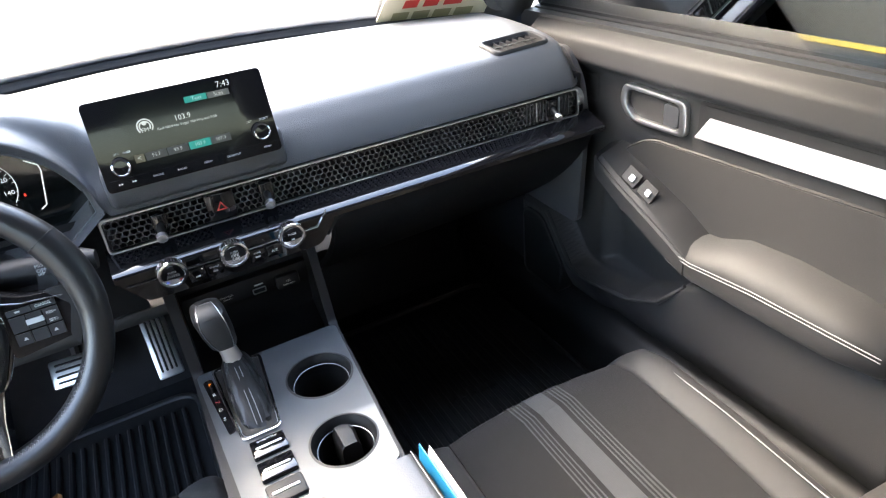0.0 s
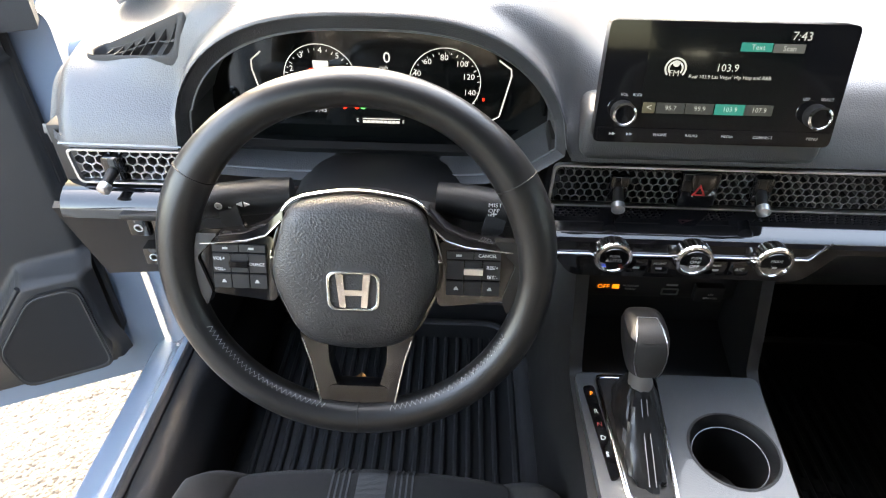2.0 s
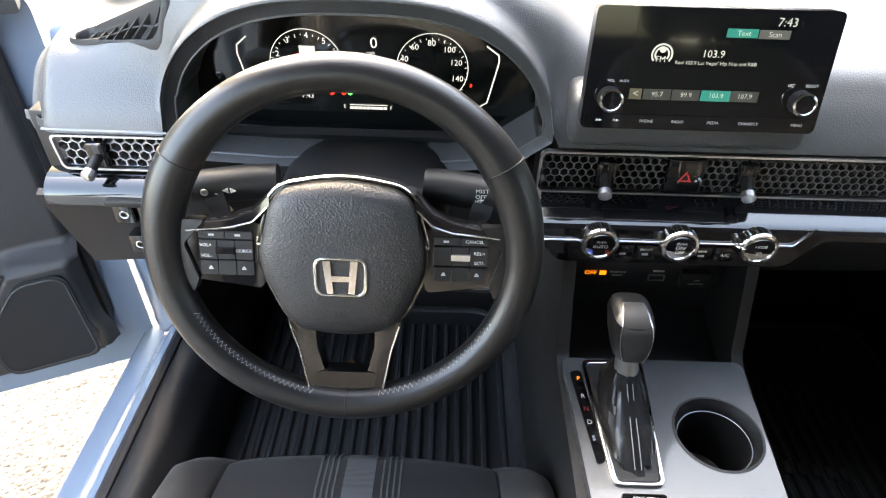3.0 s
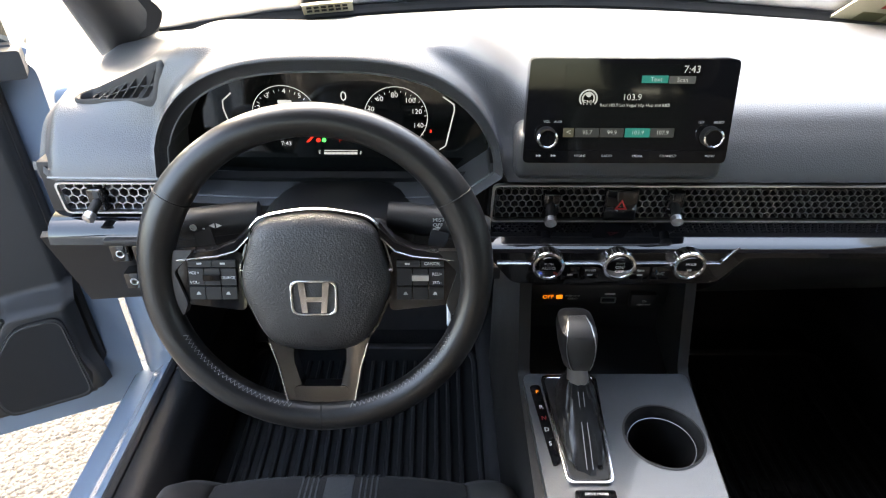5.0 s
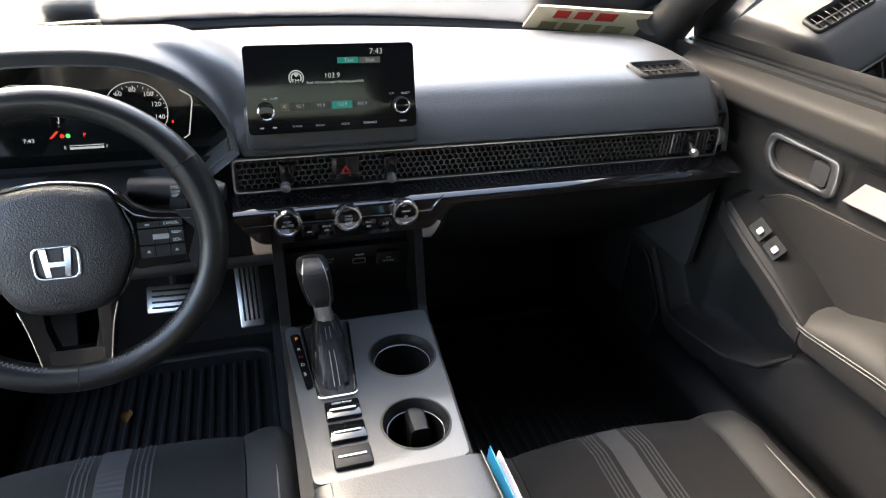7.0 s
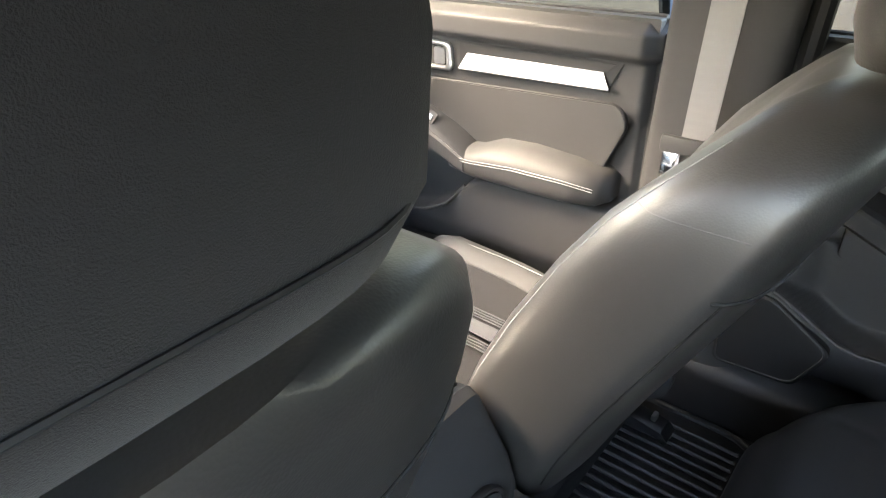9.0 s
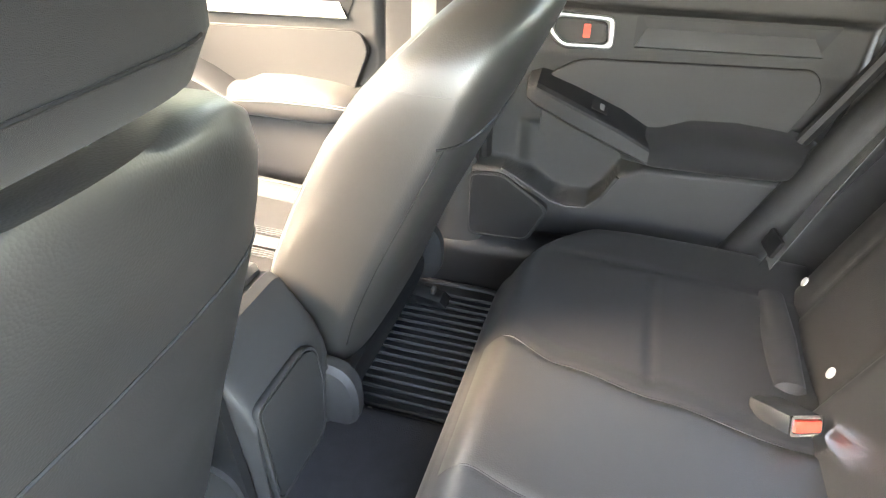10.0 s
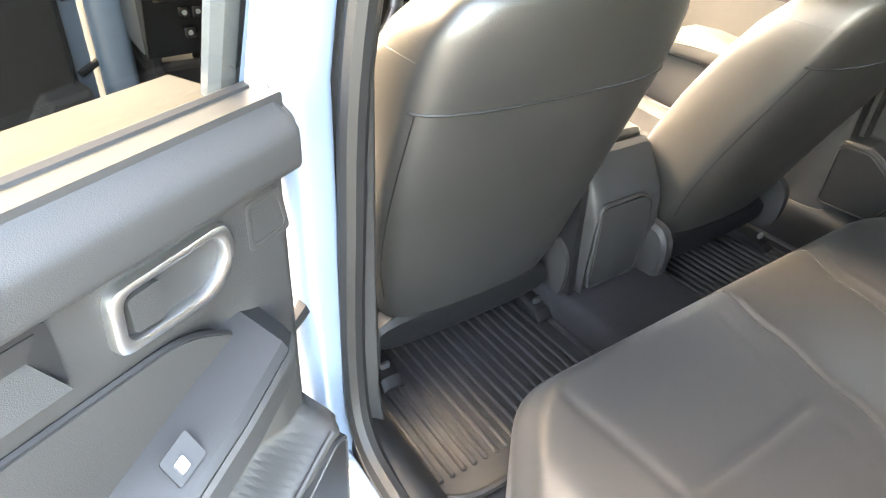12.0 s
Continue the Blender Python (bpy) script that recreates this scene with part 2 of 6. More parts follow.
X, Y, Z = Vector((1, 0, 0)), Vector((0, 1, 0)), Vector((0, 0, 1))

# ---- the ground and the car's shell ----
bm = bmesh.new()
bmesh.ops.create_grid(bm, x_segments=60, y_segments=60, size=120)
setting("ground", bm, ASPHALT, "pale gravelly asphalt of a car park", "ground")
setting("floor", rbox((-0.70, -1.75, 0.20), (0.70, 0.95, 0.245), 0.004), CARPET, "charcoal carpeted floor of the car", "floor")
setting("firewall", moved(rbox((-0.72, -0.02, -0.45), (0.72, 0.04, 0.40), 0.01), pose(0, 0.80, 0.60, -22)), CARPET, "carpeted bulkhead ahead of the footwells", "wall")
setting("tunnel", rbox((-0.145, -0.98, 0.22), (0.165, 0.8, 0.325), 0.03, 4), CARPET, "low carpeted tunnel between the footwells", "floor")
bm = grid(lambda u, v: Vector((-0.70 + 1.4 * u, 0.0 - 1.9 * v, 1.42 - 0.10 * (2 * u - 1) ** 4 - 0.12 * (2 * v - 0.9) ** 4)), 20, 24, 0.02)
setting("ceiling", bm, HEADLINER, "dark grey fabric roof lining of the car", "ceiling")
for s, nm in ((-1, "sill_left"), (1, "sill_right")):
    bm = slab(rounded([(0.655, 0.245), (0.655, 0.37), (0.70, 0.415), (0.745, 0.405), (0.745, 0.24)], 0.02), (0, -1.0, 0), (s, 0, 0), Z, Y, 1.75)
    setting(nm, bm, PLASTIC, "black plastic tread plate along the door opening", "sill")
    bm = slab(rounded([(0.747, 0.22), (0.747, 0.395), (0.775, 0.39), (0.80, 0.365), (0.86, 0.335), (0.865, 0.20)], 0.012), (0, -1.3, 0), (s, 0, 0), Z, Y, 2.0)
    setting("painted_" + nm, bm, PAINT, "pale blue painted rocker panel under the door opening", "sill")
    bm = tube(eased([(s * 0.748, 0.55, 0.40), (s * 0.748, -0.45, 0.40), (s * 0.748, -0.57, 0.43), (s * 0.748, -0.60, 0.55), (s * 0.745, -0.60, 0.95), (s * 0.68, -0.62, 1.38)]), 0.011, 8, False, (s, 0.2, 0))
    setting("seal_front_" + nm, bm, DEEP, "black rubber door seal", "seal")
    bm = tube(eased([(s * 0.735, -1.25, 0.47), (s * 0.735, -1.10, 0.41), (s * 0.735, -0.92, 0.40), (s * 0.733, -0.82, 0.43), (s * 0.725, -0.772, 0.53), (s * 0.718, -0.765, 0.75), (s * 0.705, -0.770, 1.0), (s * 0.65, -0.80, 1.38)]), 0.018, 10, False, (s, 0.2, 0))
    setting("seal_rear_" + nm, bm, PLASTIC, "black rubber rear door seal", "seal")
for s, nm in ((-1, "pillar_left"), (1, "pillar_right")):
    cz = lambda z: 0.12 * max(0, z - 0.95)
    bm = loft([ring_at((s * (0.695 - cz(z)), -0.65 - 0.06 * max(0, z - 0.9), z), X, Y, 0.03, w, 24, 4) for z, w in ((0.36, 0.14), (0.45, 0.115), (0.7, 0.105), (0.95, 0.10), (1.15, 0.10), (1.40, 0.10))])
    setting(nm, bm, GREYPL, "grey plastic covered door pillar", "pillar")
    bm = loft([ring_at((s * (0.757 - cz(z)), -0.675 - 0.06 * max(0, z - 0.9), z), X, Y, 0.036, w, 24, 4) for z, w in ((0.30, 0.16), (0.45, 0.10), (0.7, 0.085), (0.95, 0.08), (1.15, 0.075), (1.40, 0.075))])
    setting("painted_" + nm, bm, PAINT, "pale blue painted door pillar", "pillar")
    bm = tube([(s * 0.735, 0.50, 0.98), (s * 0.70, 0.36, 1.10), (s * 0.645, 0.10, 1.27), (s * 0.58, -0.15, 1.38), (s * 0.57, -0.5, 1.41)], [0.05, 0.045, 0.042, 0.045, 0.05], 14)
    setting("a_" + nm, bm, GREYPL, "grey lined windscreen pillar", "pillar")
    bm = rbox((s * 0.735, 0.37, 0.24), (s * 0.825, 0.95, 0.95), 0.03, 3)
    setting("cowl_" + nm, bm, PAINT, "pale blue painted body side ahead of the door", "wall")
    bm = grid(lambda u, v: Vector((s * (0.69 + 0.05 * v - 0.04 * u), -1.36 - 0.62 * u - 0.16 * v, 0.40 + 0.68 * v - 0.05 * u)), 10, 10, 0.03)
    setting("quarter_" + nm, bm, GREYPL, "grey lined rear quarter of the car", "wall")
    bm = tube([(s * 0.71, -1.46, 1.02), (s * 0.66, -1.62, 1.22), (s * 0.58, -1.70, 1.38)], 0.06, 12)
    setting("c_" + nm, bm, GREYPL, "grey lined rear roof pillar", "pillar")
    bm = tube([(s * 0.668, -1.33, 0.44), (s * 0.664, -1.40, 0.58), (s * 0.655, -1.50, 0.80), (s * 0.64, -1.60, 1.02)], [0.040, 0.045, 0.048, 0.05], 16)
    setting("trim_" + nm, bm, GREYPL, "grey rounded trim beside the rear backrest", "trim")
    bm = tube([(s * 0.712, -1.24, 0.45), (s * 0.708, -1.33, 0.58), (s * 0.70, -1.44, 0.80), (s * 0.685, -1.53, 1.0)], 0.014, 8)
    setting("seal_quarter_" + nm, bm, DEEP, "black rubber seal of the rear door opening", "seal")
setting("rear_wall", rbox((-0.75, -2.1, 0.2), (0.75, -2.05, 1.0), 0.01), CARPET, "carpeted wall behind the rear bench", "wall")
# Unseen shelf and dark pane, added to hold back light from behind.
setting("parcel_shelf", rbox((-0.70, -2.06, 0.97), (0.70, -1.72, 1.0), 0.01), CARPET, "unseen dark shelf that blocks light behind the rear bench", "shelf")
bm = grid(lambda u, v: Vector(((2 * u - 1) * (0.66 - 0.08 * v), -2.05 + 0.22 * v, 0.99 + 0.34 * v)), 6, 4)
setting("rear_window", bm, REAR_TINT, "unseen rear window, tinted to dim light from behind", "window")
WS = lambda u, v: Vector(((2 * u - 1) * (0.72 - 0.14 * v), 0.80 - 0.80 * v - 0.26 * (2 * u - 1) ** 2 * (1 - 0.6 * v), 0.965 + 0.44 * v))
ob = setting("windscreen", grid(WS, 16, 8), GLASS, "clear laminated windscreen", "window")
ob.visible_shadow = False
bm = tube([WS(i / 24, 0.02) - Y * 0.02 + Z * 0.012 for i in range(25)], 0.016, 8)
setting("windscreen_seal", bm, DEEP, "black rubber edge of the windscreen", "seal")
bm = grid(lambda u, v: Vector(((2 * u - 1) * (0.80 - 0.06 * v), 0.86 - 0.24 * (2 * u - 1) ** 2 * (1 - v) + 0.95 * v, 0.955 - 0.10 * v - 0.04 * (2 * u - 1) ** 4 - 0.05 * v * v)), 24, 12, 0.01)
setting("bonnet", bm, PAINT, "pale blue painted bonnet beyond the windscreen", "bonnet")

# ---- dashboard ----
dash = thing("dashboard", (0, 0.2, 0.9), "dark grey grained dashboard with a full-width honeycomb vent strip", "dashboard")


def lip(x):
    """Height of the pad's front edge: it rises over the instruments."""
    t = abs((x + 0.366) / 0.212)
    return 0.912 + (0.148 * (1 - t ** 2.8) ** 0.50 if t < 1 else 0.0)


def pad(u, v):
    x = -0.745 + 1.44 * u
    h = lip(x)
    k = smooth01(0.915, 0.98, h)
    kb = smooth01(-0.68, -0.50, x) * (1 - smooth01(-0.24, -0.08, x))
    back_y, back_z = 0.78 - 0.27 * (x / 0.74) ** 2, 0.972
    pts = [(back_y, back_z - 0.03), (back_y, back_z), (0.55 * back_y + 0.18, 1.0), (0.38, 1.004 + 0.040 * kb), (0.28, 0.998 + 0.070 * kb),
           (0.21 - 0.005 * k, max(0.986 + 0.080 * kb, h + 0.012)), (0.18, 0.962 + k * (h + 0.013 - 0.962)), (0.160, 0.935 + k * (h + 0.006 - 0.935)),
           (0.150, h), (0.156, h - 0.004), (0.20, h - 0.006)]
    f = v * (len(pts) - 1)
    i = min(int(f), len(pts) - 2)
    t = f - i
    a, b = pts[max(0, i - 1)], pts[min(len(pts) - 1, i + 2)]
    q = []
    for c in (0, 1):
        p0, p1, p2, p3 = a[c], pts[i][c], pts[i + 1][c], b[c]
        q.append(0.5 * (2 * p1 + (p2 - p0) * t + (2 * p0 - 5 * p1 + 4 * p2 - p3) * t * t + (3 * p1 - p0 - 3 * p2 + p3) * t ** 3))
    edge = smooth01(0.70, 0.745, -x) + smooth01(0.65, 0.695, x)
    return Vector((x, q[0] + 0.03 * edge, q[1] - 0.03 * edge * (v < 0.76)))


VENTS = ([(-0.688, 0.211), (-0.578, 0.188), (-0.552, 0.1960), (-0.676, 0.232)], [(0.520, 0.200), (0.640, 0.205), (0.632, 0.256), (0.510, 0.250)])


def cut_vents(bm):
    """Cuts an opening through the pad for each top vent."""
    for quad in VENTS:
        cx, cy = sum(p[0] for p in quad) / 4, sum(p[1] for p in quad) / 4
        q = [(cx + (a - cx) * 0.90, cy + (b - cy) * 0.84) for a, b in quad]
        top = lambda f: abs(f.calc_center_median().x - cx) < 0.10 and abs(f.calc_center_median().y - cy) < 0.07 and f.calc_center_median().z > 0.935
        sides = []
        for (x0, y0), (x1, y1) in zip(q, q[1:] + q[:1]):
            n = Vector((y1 - y0, x0 - x1, 0)).normalized()
            n = -n if n.dot(Vector((cx - x0, cy - y0, 0))) > 0 else n
            sides.append((Vector((x0, y0, 0)), n))
            fs = [f for f in bm.faces if top(f)]
            geom = list({e for f in fs for e in f.edges}) + list({v for f in fs for v in f.verts}) + fs
            bmesh.ops.bisect_plane(bm, geom=geom, plane_co=(x0, y0, 0), plane_no=n)
        gone = [f for f in bm.faces if top(f) and all((f.calc_center_median() - o).dot(n) < 0 for o, n in sides)]
        bmesh.ops.delete(bm, geom=gone, context="FACES")
    return bm


part("upper_pad", cut_vents(grid(pad, 200, 50)), PAD, dash, "dark grey soft-grained upper pad", sharp=60)
part("end_cap", slab(rounded([(0.196, 0.70), (0.190, 0.83), (0.196, 0.91), (0.235, 0.955), (0.5, 0.955), (0.5, 0.70)], 0.02), (-0.745, 0, 0), Y, Z, X, 0.012, 0.004), PAD, dash)
part("end_cap", slab(rounded([(0.17, 0.60), (0.152, 0.83), (0.17, 0.91), (0.21, 0.965), (0.5, 0.965), (0.5, 0.60)], 0.02), (0.684, 0, 0), Y, Z, X, 0.012, 0.004), PAD, dash)
for x0, x1 in ((-0.735, -0.568), (-0.170, 0.688)):
    part("vent_channel", rbox((x0, 0.170, 0.845), (x1, 0.22, 0.925), 0.004), DEEP, dash, "black recess behind the grille")


def honeycomb(x0, x1, z0, z1, y, pitch):
    """A lattice of open hexagonal cells."""
    bms, r = [], pitch / math.sqrt(3)
    rows = int((z1 - z0) / (1.5 * r)) + 1
    for j in range(rows):
        for i in range(int((x1 - x0) / pitch)):
            cx, cz = x0 + pitch * (i + 0.5 + 0.5 * (j % 2)), z0 + 1.5 * r * j + r * 0.5
            if cx > x1 or cz > z1:
                continue
            hexa = lambda q: [(cx + q * math.sin(math.pi / 3 * k), min(z1, max(z0, cz + q * math.cos(math.pi / 3 * k)))) for k in range(6)]
            a, b = hexa(r), hexa(r * 0.83)
            bms.append((a, b))
    verts, faces = [], []
    for a, b in bms:
        n = len(verts)
        verts += [(p[0], y, p[1]) for p in a] + [(p[0], y, p[1]) for p in b] + [(p[0], y + 0.016, p[1]) for p in b]
        for k in range(6):
            m = (k + 1) % 6
            faces += [(n + k, n + m, n + 6 + m, n + 6 + k), (n + 6 + k, n + 6 + m, n + 12 + m, n + 12 + k)]
    me = bpy.data.meshes.new("t")
    me.from_pydata(verts, [], faces)
    bm = bmesh.new()
    bm.from_mesh(me)
    bpy.data.meshes.remove(me)
    return bm


HEX = mat("satin_black_lattice", (0.060, 0.060, 0.063), 0.30, spec=0.6)
# Paler copy of HEX: daylight on the door-end grille is put in its colour.
HEX_LIT = mat("lit_black_lattice", (0.30, 0.30, 0.31), 0.32, metal=0.6)
tagged(part("grille", honeycomb(-0.162, 0.655, 0.858, 0.902, 0.150, 0.0098), HEX, dash, "black honeycomb grille", smooth=False), kind="stuff")
tagged(part("grille", honeycomb(-0.702, -0.572, 0.868, 0.905, 0.152, 0.0118), HEX_LIT, dash, "black honeycomb grille at the door end", smooth=False), kind="stuff")


def vent_frame(pts, y, th=0.0025):
    cx, cz = sum(p[0] for p in pts) / len(pts), sum(p[1] for p in pts) / len(pts)
    po = rounded(pts, 0.008)
    pi = rounded([(p[0] - math.copysign(th, p[0] - cx), p[1] - math.copysign(th, p[1] - cz)) for p in pts], 0.007)
    return frame_of(po, pi, (0, y, 0), X, Z, -Y, 0.006)


part("vent_frame", vent_frame([(-0.168, 0.853), (0.664, 0.853), (0.660, 0.906), (-0.166, 0.906)], 0.152), SATIN, dash, "thin silver frame round the grille")
part("vent_frame", vent_frame([(-0.703, 0.864), (-0.565, 0.864), (-0.565, 0.908), (-0.706, 0.908)], 0.153), SATIN, dash, "thin silver frame round the grille")
for x, z in ((-0.657, 0.885), (-0.092, 0.880), (0.064, 0.882), (0.60, 0.882)):
    lever = part("vent_lever", rbox((x - 0.011, 0.142, z - 0.016), (x + 0.011, 0.16, z + 0.016), 0.004), GLOSS, dash, "black vent lever with silver tip")
    part("stem", tube([(x, 0.15, z), (x - 0.003, 0.125, z - 0.010)], 0.006, 12), PLASTIC, lever)
    part("tip", tube([(x - 0.003, 0.126, z - 0.010), (x - 0.0035, 0.119, z - 0.0125), (x - 0.004, 0.117, z - 0.013)], [0.0075, 0.0075, 0.004], 14), SATIN, lever, "silver tip")
for i in range(14):
    part("end_slat", rbox((0.545 + 0.0072 * i, 0.1475, 0.862), (0.5478 + 0.0072 * i, 0.151, 0.898), 0.0008, 1), SATIN if i % 7 == 3 else HEX, dash)
part("ledge_mark", rbox((0.575, 0.113, 0.8375), (0.635, 0.1165, 0.8415), 0.001), SATIN, dash, "small silver mark on the ledge")
part("thumb_wheel", lathe([(0.004, -0.006), (0.017, -0.005), (0.017, 0.005), (0.004, 0.006)], 28, pose(0.667, 0.160, 0.885, 0, 90, 0)), SATIN, dash, "silver thumb wheel")
hz = part("hazard_button", rbox((-0.026, 0.142, 0.858), (0.016, 0.16, 0.902), 0.003), GLOSS, dash, "gloss black hazard button")
part("symbol", frame_of([(-0.013, 0.875), (0.003, 0.875), (-0.005, 0.889)], [(-0.0095, 0.877), (-0.0005, 0.877), (-0.005, 0.885)], (0, 0.1415, 0), X, Z, -Y, 0.0006), mat("red_print", (0.55, 0.03, 0.03), 0.5), hz, "red warning triangle", smooth=False)
# the gloss ledge and the climate panel
part("gloss_ledge", grid(lambda u, v: Vector((-0.172 + 0.862 * u, 0.157 - 0.056 * min(1, v / 0.8), 0.857 - 0.018 * min(1, v / 0.8) - 0.010 * max(0, (v - 0.8) / 0.2) ** 1.3)), 60, 8, 0.008), GLOSS, dash, "piano black ledge under the vents")
part("gloss_ledge", grid(lambda u, v: Vector((-0.722 + 0.147 * u, 0.158 - 0.035 * math.sin(v * math.pi / 2), 0.862 - 0.030 * v * v)), 12, 8, 0.008), GLOSS, dash, "piano black ledge under the vents")
part("ledge_slot", rbox((-0.652, 0.116, 0.834), (-0.598, 0.14, 0.843), 0.003), PLASTIC, dash, "small black vent shutter wheel")
part("trim_line", tube([(-0.712, 0.150, 0.913), (-0.575, 0.150, 0.912)], 0.0014, 8), BRUSHED, dash, "thin silver line")
panel = part("control_panel", slab(rounded([(-0.172, 0.832), (0.152, 0.832), (0.120, 0.789), (-0.140, 0.789)], 0.012), (0, 0.102, 0), X, Z, Y, 0.06, 0.003), GLOSS, dash, "piano black climate control panel")
part("chrome_line", tube([(-0.160, 0.100, 0.821), (0.118, 0.100, 0.821), (0.136, 0.100, 0.845)], 0.0014, 8), CHROME, panel, "thin chrome line")
for x in (-0.099, -0.012, 0.074):
    rings = []
    for k, (r, d) in enumerate(((0.0205, 0.0), (0.0205, 0.016), (0.0195, 0.0185), (0.0165, 0.0190), (0.0155, 0.0175))):
        rings.append([Vector((x + (r + (0.0005 if i % 2 and k < 2 else 0)) * math.cos(2 * math.pi * i / 72), 0.103 - d, 0.824 + (r + (0.0005 if i % 2 and k < 2 else 0)) * math.sin(2 * math.pi * i / 72) + d * 0.15)) for i in range(72)])
    kn = part("dial", loft(rings), CHROME, panel, "knurled silver climate dial", sharp=20)
    part("dial_face", lathe([(0.0155, 0.0), (0.0150, 0.002), (0.001, 0.0024)], 32, pose(x, 0.0868, 0.8265, 90 + 8, 0, 0)), GLOSS, kn, "gloss black dial face")
    fy = Vector((x, 0.0838, 0.8268))
    if x < -0.09:
        letters("PUSH", 0.0045, fy + Z * 0.0045, X, Z, WHITE, kn)
        letters("AUTO", 0.0062, fy - Z * 0.0015, X, Z, WHITE, kn)
        part("red_mark", rbox((x + 0.007, 0.0836, 0.8165), (x + 0.011, 0.0842, 0.8172), 0), REDPL, kn)
        part("blue_mark", rbox((x - 0.011, 0.0836, 0.8165), (x - 0.007, 0.0842, 0.8172), 0), glow("lit_blue", (0.05, 0.15, 1.0), 0.05), kn)
    elif x < 0:
        letters("PUSH", 0.0045, fy + Z * 0.0055, X, Z, WHITE, kn)
        letters("ON/", 0.0062, fy, X, Z, WHITE, kn)
        letters("OFF", 0.0062, fy - Z * 0.006, X, Z, WHITE, kn)
    else:
        letters("MODE", 0.0045, fy + Z * 0.0045, X, Z, WHITE, kn)
        part("mode_mark", rbox((x - 0.0025, 0.0832, 0.8212), (x + 0.0025, 0.0838, 0.8238), 0.001), MARK, kn)
for x, txt in ((-0.068, ""), (-0.043, "FRONT"), (0.020, "REAR"), (0.046, "A/C")):
    part("climate_button", rbox((x - 0.0115, 0.0985, 0.797), (x + 0.0115, 0.11, 0.817), 0.001), GLOSS, panel)
    if txt:
        letters(txt, 0.0042 if len(txt) > 3 else 0.0062, (x, 0.0980, 0.812 if len(txt) > 3 else 0.807), X, Z, WHITE, panel)
    if txt != "A/C":
        part("button_mark", rbox((x - 0.0035, 0.0980, 0.8035), (x + 0.0035, 0.0984, 0.8062), 0.001), MARK, panel)
# lower panels
bm = grid(lambda u, v: Vector((0.150 + 0.538 * u, 0.120 + 0.02 * u + 0.33 * v ** 1.6, 0.838 - 0.29 * v)), 16, 12, 0.012)
part("glovebox_door", bm, PLASTIC, dash, "black plastic glovebox door")
part("glovebox_rim", tube([(0.132, 0.112, 0.800), (0.150, 0.110, 0.824), (0.180, 0.111, 0.832), (0.45, 0.116, 0.834), (0.684, 0.135, 0.838)], 0.006, 10), GREYPL, dash, "grey upper edge of the glovebox")
bm = grid(lambda u, v: Vector((-0.742 + 0.20 * u, 0.146 + 0.05 * v + 0.02 * u, 0.838 - 0.14 * v)), 8, 8, 0.01)
sw = part("switch_panel", bm, PLASTIC, dash, "black lower panel with small switches")
for x, z in ((-0.655, 0.800), (-0.625, 0.800), (-0.648, 0.755)):
    part("switch", rbox((x - 0.013, 0.150, z - 0.013), (x + 0.013, 0.19, z + 0.013), 0.003), GLOSS, sw, "small black switch")
    part("switch_mark", lathe([(0.0055, 0), (0.0055, 0.0004), (0.004, 0.0004), (0.004, 0)], 16, pose(x, 0.1496, z, 90, 0, 0)), WHITE, sw)
bm = grid(lambda u, v: Vector((-0.60 + 0.44 * u, 0.215 + 0.17 * v, 0.890 - 0.27 * v)), 8, 8, 0.01)
part("knee_panel", bm, PLASTIC, dash, "black knee panel under the steering column")
for x in (-0.715, 0.69):
    part("kick_panel", rbox((x, 0.30, 0.24), (x + 0.025, 0.98, 0.93), 0.008), CARPET, dash, "dark carpeted side of the footwell")
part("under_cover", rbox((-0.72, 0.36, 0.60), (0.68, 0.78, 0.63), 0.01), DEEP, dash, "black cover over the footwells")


def pad_height(x, y):
    """Height of the upper pad's top at a place of the plan."""
    u = (x + 0.745) / 1.44
    prev = pad(u, 0.1)
    for i in range(1, 141):
        q = pad(u, 0.1 + 0.6 * i / 140)
        if q.y <= y:
            return q.z + (prev.z - q.z) * (y - q.y) / max(1e-6, prev.y - q.y)
        prev = q
    return prev.z


def top_vent(quad):
    """A vent that follows the pad's curve; quad: front left, front right, back right and back left in the plan."""
    q = rounded(quad, 0.012, 6)
    c = (sum(a for a, b in q) / len(q), sum(b for a, b in q) / len(q))
    on = lambda a, b, h: Vector((a, b, pad_height(a, b) + h))
    loop = lambda k, h: [on(c[0] + (a - c[0]) * k, c[1] + (b - c[1]) * k, h) for a, b in q]
    fl, fr, br_, bl = (Vector(p) for p in quad)

    def inside(s, t):
        p = fl.lerp(fr, s).lerp(bl.lerp(br_, s), t)
        return c[0] + (p.x - c[0]) * 0.84, c[1] + (p.y - c[1]) * 0.76

    v = part("top_vent", loft([loop(1.03, -0.002), loop(1.01, 0.004), loop(0.95, 0.0055), loop(0.88, 0.004), loop(0.84, -0.016)], cap=False), GREYPL, dash, "dark vent with black slats in the pad", sharp=60)
    part("vent_well", grid(lambda s, t: on(*inside(s, t), -0.016), 12, 5), DEEP, v)
    for i in range(7):
        part("slat", grid(lambda s, t: on(*inside(0.07 + 0.86 * i / 6 + 0.02 * (s - 0.5), t), -0.010 + 0.010 * s), 1, 4, 0.0012), GREYPL, v)
    part("cross_slat", grid(lambda s, t: on(*inside(s, 0.47 + 0.06 * t), -0.001), 12, 1, 0.002), GREYPL, v)


for quad in VENTS:
    top_vent(quad)
